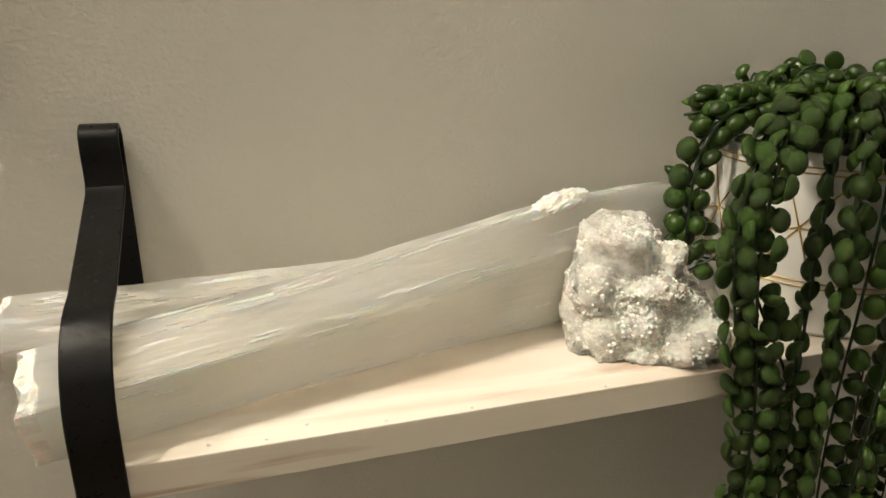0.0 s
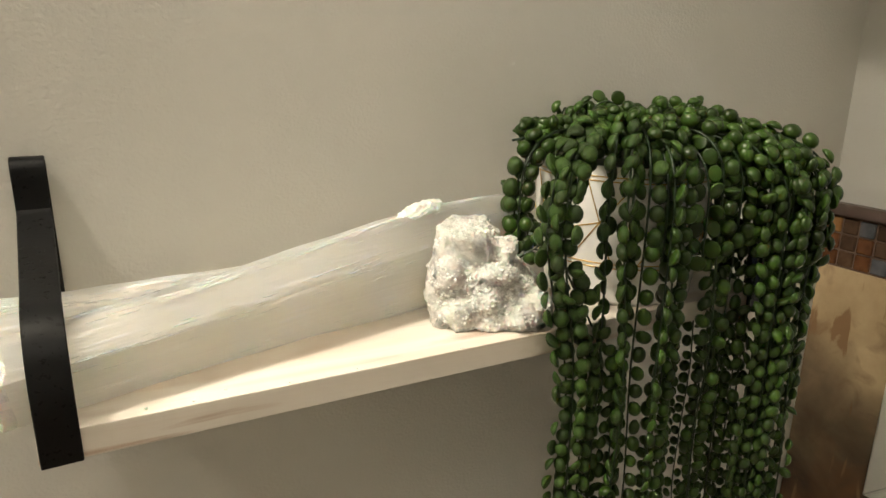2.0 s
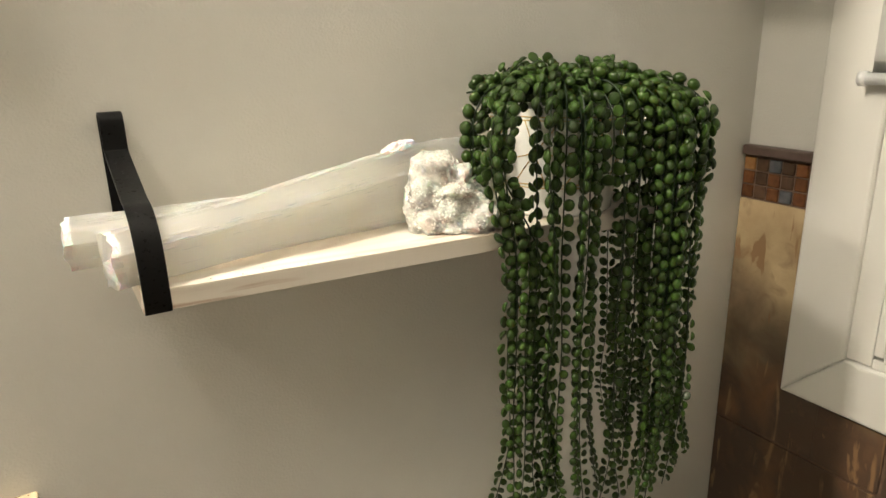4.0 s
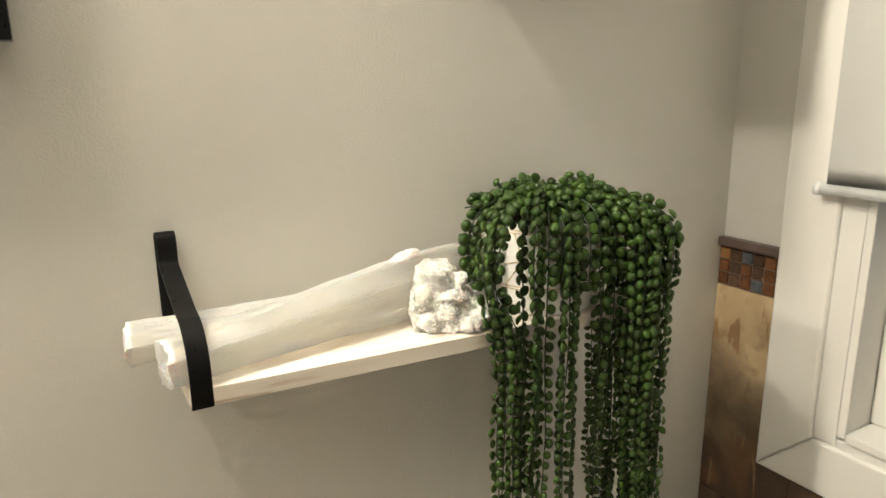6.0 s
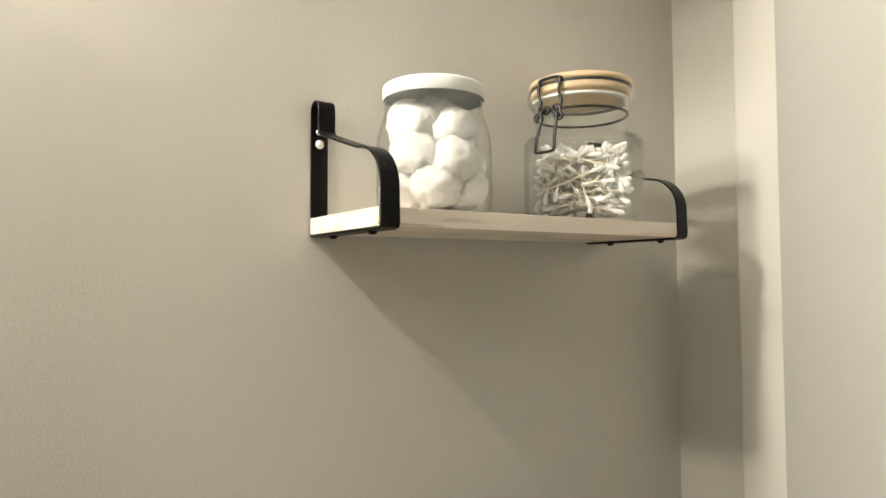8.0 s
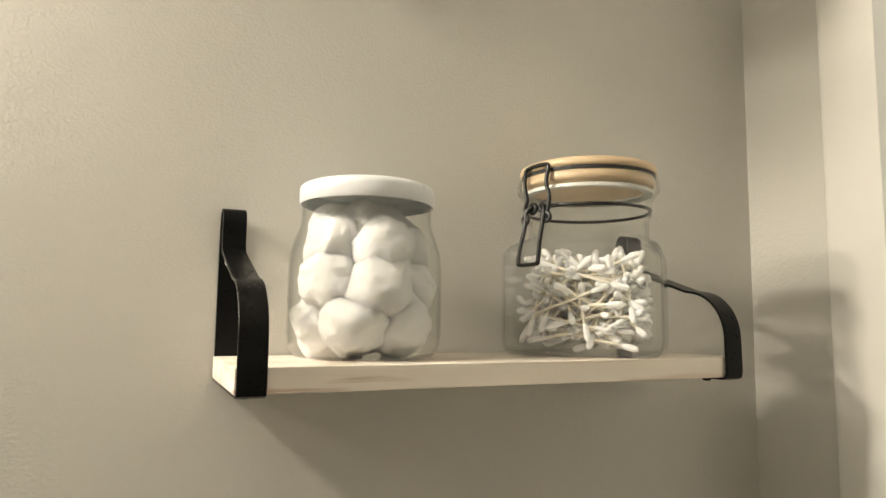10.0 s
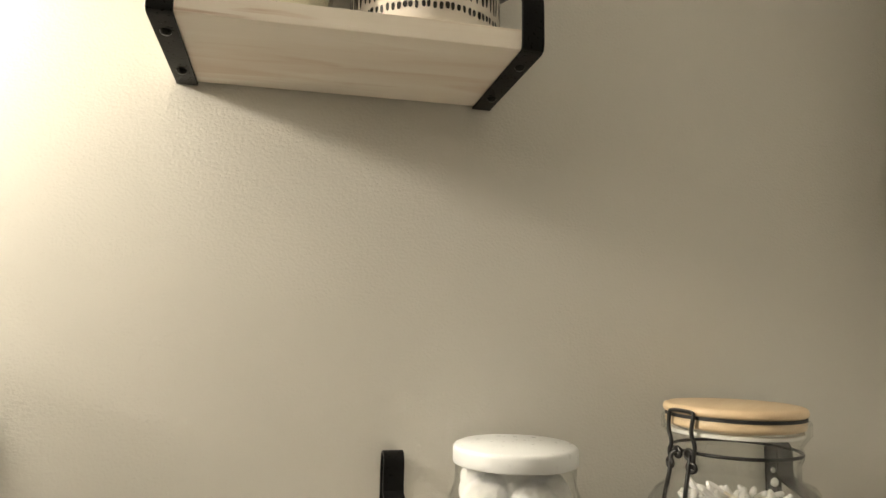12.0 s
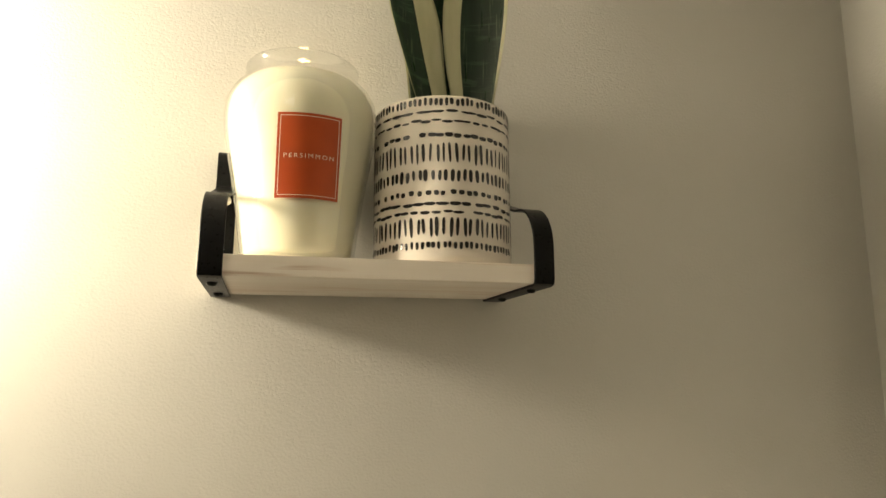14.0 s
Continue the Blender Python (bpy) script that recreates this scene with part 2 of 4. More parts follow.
# white of broken faces; also paints the fibre glints and the glowing log ends
CHIP_GLINT = material("cleavage_and_glint", (0.90, 0.89, 0.85), (0.97, 0.965, 0.94), 150, 0.25, 0.0024, 240, Subsurface_Weight=0.4, Subsurface_Scale=0.006)
ROCK = material("crusted_matrix", (0.40, 0.385, 0.345), (0.86, 0.845, 0.80), 120, 0.30, 0.0013, 520, rough_var=0.2, Subsurface_Weight=0.25, Subsurface_Scale=0.004)
ROCK_DARK = material("green_grey_matrix", (0.16, 0.18, 0.165), (0.74, 0.72, 0.67), 130, 0.5, 0.0014, 210)
QUARTZ = material("quartz_points", (0.82, 0.80, 0.75), (0.94, 0.93, 0.90), 90, 0.06, rough_var=0.05, by_piece=0.06, Transmission_Weight=0.0, Coat_Weight=0.6, Coat_Roughness=0.03, IOR=1.54)
LEAF = material("bead_leaf", (0.018, 0.040, 0.005), (0.038, 0.080, 0.010), 60, 0.36, 0.0002, 200, by_piece=0.45, Specular_IOR_Level=0.32, Subsurface_Weight=0.08, Subsurface_Scale=0.003)
STEM = material("dark_stem", (0.008, 0.018, 0.007), (0.022, 0.050, 0.016), 80, 0.45)
CERAMIC = material("white_glazed_ceramic", (0.80, 0.79, 0.75), (0.83, 0.82, 0.78), 12, 0.14, 0.0001, 60)
GOLD = material("gold_line", (0.50, 0.31, 0.08), (0.62, 0.41, 0.13), 60, 0.3, metal=0.75)
SOIL = material("potting_foam", (0.03, 0.04, 0.02), (0.06, 0.06, 0.03), 80, 0.9, 0.002, 200)
GLASS = thin_glass("clear_glass", 0.02)
THICK_GLASS = thin_glass("thick_pressed_glass", 0.05)
NECK_GLASS = thin_glass("jar_neck_glass", 0.15)
LIDPAINT = material("white_lid_enamel", (0.76, 0.785, 0.80), (0.79, 0.815, 0.83), 30, 0.3, 0.0001, 150)
COTTON = material("cotton_wool", (0.985, 0.98, 0.965), (0.995, 0.99, 0.98), 40, 0.95, 0.0009, 380, Specular_IOR_Level=0.1, Subsurface_Weight=1.0, Subsurface_Scale=0.008, Subsurface_Radius=(1, 1, 0.94))
STICK = material("paper_stick", (0.92, 0.86, 0.73), (0.96, 0.91, 0.80), 60, 0.6)
BAMBOO = material("bamboo_lid", (0.60, 0.45, 0.28), (0.72, 0.57, 0.38), 14, 0.4, 0.0001, 90, stretch=(0.2, 2, 2))
GASKET = material("black_gasket", (0.012, 0.012, 0.012), (0.02, 0.02, 0.02), 60, 0.6)
WAX = material("cream_wax", (0.82, 0.785, 0.60), (0.86, 0.825, 0.65), 14, 0.35, 0.0002, 40, Subsurface_Weight=0.3, Subsurface_Scale=0.01, Subsurface_Radius=(1.0, 0.9, 0.7))
LABEL = material("orange_label", (0.40, 0.050, 0.003), (0.47, 0.066, 0.005), 18, 0.45, 0.0001, 200)
LABEL_INK = material("cream_ink", (0.78, 0.70, 0.55), (0.82, 0.75, 0.60), 60, 0.4)
INK = material("black_glaze", (0.012, 0.011, 0.010), (0.022, 0.020, 0.018), 60, 0.2)
POT_GLAZE = material("ivory_glaze", (0.70, 0.65, 0.57), (0.75, 0.70, 0.62), 10, 0.16, 0.0001, 50)
BLADE = layered(material("snake_leaf_green", (0.010, 0.032, 0.016), (0.024, 0.062, 0.030), 26, 0.3, 0.0003, 120, stretch=(2.5, 2.5, 0.3)), [(70, (0.35, 0.35, 2.2), 0.8, 0.54, 0.64, (0.050, 0.105, 0.052)), (160, (3.0, 3.0, 0.12), 0.2, 0.60, 0.68, (0.10, 0.16, 0.08))])
MARGIN = material("snake_leaf_cream", (0.62, 0.62, 0.42), (0.72, 0.71, 0.52), 40, 0.35, 0.0002, 120, stretch=(2, 2, 0.3))
FLAME_MAT = emitter("candle_flame", (1.0, 0.62, 0.25), FLAME)
BULB_MAT = emitter("warm_bulb", BULB_COLOUR, BULB)
FILL_MAT = emitter("fill_dome_glow", (1.0, 0.955, 0.86), FILL_LIGHT)


# ---- building ----
def obj(name, bm, mat, parent=None, label="", smooth=False):
    me = bpy.data.meshes.new(name)
    bm.normal_update()
    bm.to_mesh(me)
    bm.free()
    for m in mat if isinstance(mat, (list, tuple)) else [mat]:
        me.materials.append(m)
    if smooth:
        for p in me.polygons:
            p.use_smooth = True
    ob = new(name, me)
    if parent:
        ob.parent = parent
    return tagged(ob, label)


def part(name, bm, mat, parent, label="", smooth=False):
    return obj(name, bm, mat, parent, label, smooth)


def thing(name, label, category, at=(0, 0, 0), group="", rz=0):
    e = new(name)
    e.empty_display_size = 0.02
    e.matrix_basis = pose(*at, 0, 0, rz)
    return tagged(e, label, category, group)


def box(bm, lo, hi, bevel=0.0, seg=2):
    made = bmesh.ops.create_cube(bm, size=1)["verts"]
    for v in made:
        v.co = Vector([lo[i] + (v.co[i] + 0.5) * (hi[i] - lo[i]) for i in range(3)])
    if bevel:
        edges = list({e for v in made for e in v.link_edges})
        bmesh.ops.bevel(bm, geom=edges, offset=bevel, segments=seg, affect="EDGES", profile=0.6)
    return bm


def boxed(lo, hi, bevel=0.0, seg=2):
    return box(bmesh.new(), lo, hi, bevel, seg)


def lathe(profile, seg=64, bm=None, shape=None):
    """Turn (radius, z) pairs round z; closed at radius 0. shape(angle, i) scales the radius."""
    bm = bm or bmesh.new()
    rings = []
    for i, (r, z) in enumerate(profile):
        if r <= 1e-6:
            rings.append([bm.verts.new((0, 0, z))])
            continue
        ring = []
        for k in range(seg):
            a = 2 * math.pi * k / seg
            q = r * (shape(a, i) if shape else 1)
            ring.append(bm.verts.new((q * math.cos(a), q * math.sin(a), z)))
        rings.append(ring)
    for a, b in zip(rings, rings[1:]):
        for k in range(seg):
            j = (k + 1) % seg
            if len(a) == 1 and len(b) == 1:
                continue
            if len(a) == 1:
                bm.faces.new((a[0], b[j], b[k]))
            elif len(b) == 1:
                bm.faces.new((a[k], a[j], b[0]))
            else:
                bm.faces.new((a[k], a[j], b[j], b[k]))
    bmesh.ops.recalc_face_normals(bm, faces=bm.faces[:])
    return bm


def shell(outer, thickness):
    """A turned profile and its inner side, back to the middle."""
    inner = []
    for i in range(1, len(outer)):
        a, b = outer[i - 1], outer[min(i + 1, len(outer) - 1)]
        d = math.hypot(b[0] - a[0], b[1] - a[1])
        inner.append((outer[i][0] - thickness * (b[1] - a[1]) / d, outer[i][1] + thickness * (b[0] - a[0]) / d))
    inner[-1] = (inner[-1][0], outer[-1][1])
    return outer + inner[::-1] + [(0.0, outer[0][1] + thickness)]


def tube(points, radius, seg=6, bm=None, closed=False):
    bm = bm or bmesh.new()
    pts = [Vector(p) for p in points]
    n = len(pts)
    rings, side = [], None
    for i, p in enumerate(pts):
        d = (pts[(i + 1) % n] - pts[i - 1]) if closed else (pts[min(i + 1, n - 1)] - pts[max(i - 1, 0)])
        d.normalize()
        if side is None:
            side = d.orthogonal().normalized()
        side = (side - d * side.dot(d)).normalized()
        up = d.cross(side)
        r = radius(i / (n - 1)) if callable(radius) else radius
        rings.append([bm.verts.new(p + r * (math.cos(2 * math.pi * k / seg) * side + math.sin(2 * math.pi * k / seg) * up)) for k in range(seg)])
    pairs = list(zip(rings, rings[1:])) + ([(rings[-1], rings[0])] if closed else [])
    for a, b in pairs:
        for k in range(seg):
            bm.faces.new((a[k], a[(k + 1) % seg], b[(k + 1) % seg], b[k]))
    if not closed:
        bm.faces.new(rings[0][::-1]), bm.faces.new(rings[-1])
    return bm


def smooth_path(pts, steps=8):
    """Catmull-Rom through the points."""
    v = [Vector(p) for p in pts]
    v = [2 * v[0] - v[1]] + v + [2 * v[-1] - v[-2]]
    out = []
    for i in range(1, len(v) - 2):
        a, b, c, d = v[i - 1], v[i], v[i + 1], v[i + 2]
        for k in range(steps):
            t = k / steps
            out.append(0.5 * (2 * b + (c - a) * t + (2 * a - 5 * b + 4 * c - d) * t * t + (3 * b - a - 3 * c + d) * t ** 3))
    return out + [v[-2]]


def ball(bm, c, r, sub=2):
    made = bmesh.ops.create_icosphere(bm, subdivisions=sub, radius=1)["verts"]
    r = r if isinstance(r, (tuple, list)) else (r, r, r)
    for v in made:
        v.co = Vector(c) + Vector((v.co.x * r[0], v.co.y * r[1], v.co.z * r[2]))
    return made


# ---- the room ----
# west and south walls are unseen, set far out to weaken bounced light
X_E, X_W, Y_S, Z_C = 0.540, -2.40, -2.80, 2.50
WIN = (-0.205, -0.95, 0.985, 2.30)


def structure(name, bm, mat, label, category):
    return tagged(obj(name, bm, mat, None, label), label, category, kind="structure")


structure("wall_north", boxed((X_W - 0.1, 0, 0), (X_E + 0.1, 0.1, Z_C)), PAINT, "warm grey painted wall with rolled texture", "wall")
structure("wall_west", boxed((X_W - 0.1, Y_S, 0), (X_W, 0, Z_C)), PAINT, "unseen warm grey painted side wall", "wall")
structure("wall_south", boxed((X_W - 0.1, Y_S - 0.1, 0), (X_E + 0.1, Y_S, Z_C)), PAINT, "unseen warm grey painted rear wall", "wall")
bm = bmesh.new()
box(bm, (X_E, WIN[0], 0), (X_E + 0.1, 0, Z_C))
box(bm, (X_E, Y_S, 0), (X_E + 0.1, WIN[1], Z_C))
box(bm, (X_E, WIN[1], 0), (X_E + 0.1, WIN[0], WIN[2]))
box(bm, (X_E, WIN[1], WIN[3]), (X_E + 0.1, WIN[0], Z_C))
structure("wall_east", bm, PAINT, "warm grey painted wall with a window opening", "wall")
structure("floor", boxed((X_W - 0.1, Y_S - 0.1, -0.1), (X_E + 0.1, 0.1, 0)), FLOOR, "brown tiled bathroom floor", "floor")
structure("ceiling", boxed((X_W - 0.1, Y_S - 0.1, Z_C), (X_E + 0.1, 0.1, Z_C + 0.1)), CEILING, "plain white painted ceiling", "ceiling")

# window: casing boards, reveal, sash
win = tagged(new("window_1"), "white painted wooden window casing and sash", "window", kind="structure")


def prism(outline, x0, x1, bevel=0.002):
    """A board on the east wall, cut to an outline of (y, z) corners."""
    bm = bmesh.new()
    lo = [bm.verts.new((x0, y, z)) for y, z in outline]
    hi = [bm.verts.new((x1, y, z)) for y, z in outline]
    n = len(outline)
    bm.faces.new(lo), bm.faces.new(hi)
    for k in range(n):
        bm.faces.new((lo[k], lo[(k + 1) % n], hi[(k + 1) % n], hi[k]))
    bmesh.ops.recalc_face_normals(bm, faces=bm.faces[:])
    bmesh.ops.bevel(bm, geom=[e for e in bm.edges if all(abs(v.co.x - x0) < 1e-6 for v in e.verts)], offset=bevel, segments=3, affect="EDGES", profile=0.6)
    return bm


# outer frame of four mitred boards, then a stepped inner strip
for a, b, c, d in (((-0.099, 0.897), (-0.099, 2.42), (-0.175, 2.344), (-0.175, 0.973)), ((-1.056, 0.897), (-0.0994, 0.897), (-0.1754, 0.973), (-0.980, 0.973)), ((-1.056, 2.42), (-1.056, 0.8974), (-0.980, 0.9734), (-0.980, 2.344)), ((-0.0994, 2.42), (-1.0556, 2.42), (-0.9796, 2.344), (-0.1754, 2.344))):
    part("casing", prism((a, b, c, d), X_E - 0.017, X_E - 0.0005, 0.0055), TRIM, win)
for y0, y1, z0, z1 in ((-0.205, -0.1745, 0.974, 2.343), (-0.979, -0.2055, 0.9725, 0.985), (-0.979, -0.951, 0.9855, 2.343), (-0.950, -0.2055, 2.301, 2.343)):
    part("inner_strip", boxed((X_E - 0.0105, y0, z0), (X_E - 0.0005, y1, z1), 0.002, 2), TRIM, win)
part("jamb", boxed((X_E - 0.012, -0.217, 0.99), (X_E + 0.098, -0.2058, 2.298), 0.002), TRIM, win)
part("window_sill", boxed((X_E - 0.014, -0.945, 0.9855), (X_E + 0.098, -0.218, 0.999), 0.003), TRIM, win)
bm = bmesh.new()
for lo, hi in (((0.582, -0.262, 1.0), (0.618, -0.2175, 2.29)), ((0.5825, -0.94, 1.0), (0.6175, -0.90, 2.29)), ((0.583, -0.90, 1.0), (0.617, -0.262, 1.05)), ((0.583, -0.90, 1.62), (0.617, -0.262, 1.66)), ((0.583, -0.90, 2.24), (0.617, -0.262, 2.29))):
    box(bm, lo, hi, 0.003)
part("window_frame", bm, TRIM, win)
for z0, z1 in ((1.05, 1.62), (1.66, 2.24)):
    g = part("pane", boxed((0.598, -0.90, z0), (0.602, -0.262, z1)), GLASS, win)
    g.visible_shadow = False

# roller blind with its hem bar
blind = thing("roller_blind", "white roller blind with aluminium hem bar", "blind", (0.508, -0.154, 1.314))
bm = bmesh.new()
bmesh.ops.create_grid(bm, x_segments=2, y_segments=40, size=0.5)
for v in bm.verts:
    y, z = v.co.x, v.co.y
    v.co = Vector((0.0085 + 0.0006 * math.sin(z * 7), -0.004 - (y + 0.5) * 0.80, 0.004 + (z + 0.5) * 1.02))
bmesh.ops.solidify(bm, geom=bm.faces[:], thickness=0.0008)
part("fabric", bm, BLIND, blind, "plain white woven fabric", True)
part("hem_bar", tube([(0, -0.001, 0), (0, -0.81, 0)], 0.0066, 20), STEEL, blind, "satin aluminium tube", True)
part("end_cap", tube([(0, 0.004, 0), (0, -0.004, 0)], 0.0082, 20), STEEL, blind, "round metal end cap", True)
part("roller", tube([(0.008, 0.0, 1.03), (0.008, -0.81, 1.03)], 0.018, 20), BLIND, blind, "", True)

# vanity mirror and lamp
mir = thing("wall_mirror", "black framed mirror hung on the wall", "mirror", (-0.7188, 0, 1.4808))
bm = bmesh.new()
for lo, hi in (((-0.385, -0.028, 0), (-0.365, -0.001, 0.375)), ((0.365, -0.028, 0), (0.385, -0.001, 0.375)), ((-0.365, -0.028, 0), (0.365, -0.001, 0.02)), ((-0.365, -0.028, 0.355), (0.365, -0.001, 0.375))):
    box(bm, lo, hi, 0.0015)
part("frame", bm, BLACK, mir, "black metal frame")
part("mirror_glass", boxed((-0.365, -0.014, 0.02), (0.365, -0.008, 0.355)), MIRROR, mir, "silvered glass")
lamp = thing("vanity_light", "black vanity light with round glowing bulbs", "wall lamp", (-0.82, 0, 2.15))
part("backplate", boxed((-0.38, -0.02, -0.03), (0.38, -0.001, 0.03), 0.003), BLACK, lamp)
for bx, by, bz in BULBS:
    part("arm", tube([(bx + 0.82, -0.02, 0), (bx + 0.82, by + 0.037, 0)], 0.012, 12), BLACK, lamp)
    bm = bmesh.new()
    bmesh.ops.create_uvsphere(bm, u_segments=24, v_segments=16, radius=0.038)
    b = part("bulb", bm, BULB_MAT, lamp, "warm frosted globe", True)
    b.location = (bx + 0.82, by, bz - 2.15)

# added fill lamp behind the view, with no known fixture there
cl = thing("ceiling_light", "unseen dome light added at the ceiling as fill", "ceiling lamp", (-0.45, -1.05, Z_C))
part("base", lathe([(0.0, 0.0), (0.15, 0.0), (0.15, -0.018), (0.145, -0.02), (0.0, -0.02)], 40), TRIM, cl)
part("dome", lathe([(0.140, -0.0205), (0.132, -0.045), (0.105, -0.068), (0.06, -0.082), (0.0, -0.086)], 40), FILL_MAT, cl, "added glowing fill dome", True)

# granite backsplash
gs = boxed((-1.40, -0.020, 0.92), (-0.339, -0.001, 1.022), 0.002, 2)
tagged(obj("backsplash", gs, GRANITE), "speckled beige granite backsplash against the wall", "backsplash")


# ---- shelves ----
def bracket(parent, x0, x1, dz=0.0, rise=0.0):
    """A flat strap: up the wall, over in a loop, out and down round a shoulder, under the board."""
    path = [(-0.0015, 0.0), (-0.0015, 0.1155)]
    path += [(-0.0095 + 0.008 * math.cos(a), 0.1155 + 0.008 * math.sin(a)) for a in [math.pi * k / 8 for k in range(1, 8)]]
    path += [(-0.0175, 0.112), (-0.0172, 0.099), (-0.0182, 0.0942), (-0.0215, 0.0912)]
    path += [(-0.060, 0.0785), (-0.090, 0.0690)]
    path += [(-0.092 - 0.0385 * math.sin(a), 0.032 + 0.0365 * math.cos(a)) for a in [math.pi / 2 * k / 9 for k in range(1, 10)]]
    path += [(-0.1312, 0.006), (-0.1300, 0.0022), (-0.1265, 0.0010), (-0.002, 0.0010)]
    pts = [Vector((0, y, z + dz + (rise * min(1, (z - 0.0912) / 0.02) if z > 0.0912 else 0))) for y, z in path]
    bm = bmesh.new()
    rows = []
    t = 0.00105
    for i, p in enumerate(pts):
        d = (pts[min(i + 1, len(pts) - 1)] - pts[max(i - 1, 0)]).normalized()
        nrm = Vector((0, -d.z, d.y))
        c = 0.0005
        rows.append([bm.verts.new((x, p.y + s * nrm.y, p.z + s * nrm.z)) for x, s in ((x0, -t + c), (x0 + c, -t), (x1 - c, -t), (x1, -t + c), (x1, t - c), (x1 - c, t), (x0 + c, t), (x0, t - c))])
    for a, b in zip(rows, rows[1:]):
        for k in range(8):
            bm.faces.new((a[k], a[(k + 1) % 8], b[(k + 1) % 8], b[k]))
    bm.faces.new(rows[0]), bm.faces.new(rows[-1][::-1])
    bmesh.ops.recalc_face_normals(bm, faces=bm.faces[:])
    br = part("bracket", bm, BLACK, parent, "black flat steel strap bracket", True)
    br.data.set_sharp_from_angle(angle=radians(30))
    xm = (x0 + x1) / 2
    for y in (-0.032, -0.103):
        part("screw", lathe([(0.0, -0.0030), (0.0028, -0.0026), (0.0040, -0.0008), (0.0042, 0.0)], 12), BLACK, br, "black pan head screw", True).location = (xm, y, dz)
    s = part("screw", lathe([(0.0, 0.0036), (0.0024, 0.0030), (0.0040, 0.0010), (0.0043, 0.0)], 14), ANCHOR, br, "pale round screw head", True)
    s.matrix_basis = pose(xm, -0.0026, 0.086 + dz, 90, 0, 0)
    s = part("screw", lathe([(0.0, 0.0020), (0.0018, 0.0016), (0.0026, 0.0)], 12), SCREW, br, "small bright screw", True)
    s.matrix_basis = pose(xm - 0.001, -0.0026, 0.097 + dz, 90, 0, 0)
    return br


def shelf(x0, x1, z, fall, rise, label):
    """z: the left end's underside; fall: the degrees by which the board dips to the right."""
    s = thing("wall_shelf", label, "shelf", (x0, 0, z), "three wall shelves")
    w = x1 - x0
    b = part("board", boxed((-0.0008, -0.1290, 0.0021), (w + 0.0008, -0.0030, 0.0172), 0.0007, 2), WOOD, s, "whitewashed pine board")
    b.matrix_basis = pose(0, 0, 0, 0, fall, 0)
    bracket(s, 0.0, 0.0168, 0.0, rise)
    bracket(s, w - 0.0168, w, -w * math.tan(radians(fall)), rise)
    return s


X1, X2, X3 = -0.2495, 0.0, -0.177
Z1, Z2, Z3 = 1.1982, 1.6437, 2.0590
FALL1, FALL2, FALL3 = 1.35, -0.35, -0.72


def top1(x):
    return Z1 + 0.0173 - (x - X1) * math.tan(radians(FALL1))


def top2(x):
    return Z2 + 0.0173 - (x - X2) * math.tan(radians(FALL2))


def top3(x):
    return Z3 + 0.0173 - (x - X3) * math.tan(radians(FALL3))


shelf(X1, 0.236, Z1, FALL1, -0.0026, "long pale pine shelf on black brackets holding crystals and trailing plant")
shelf(X2, 0.378, Z2, FALL2, 0.0, "mid-length pale pine shelf on black strap brackets holding two jars")
shelf(X3, 0.089, Z3, FALL3, 0.0035, "short pale pine shelf on black brackets holding candle and pot")
CROWN = 1.3097


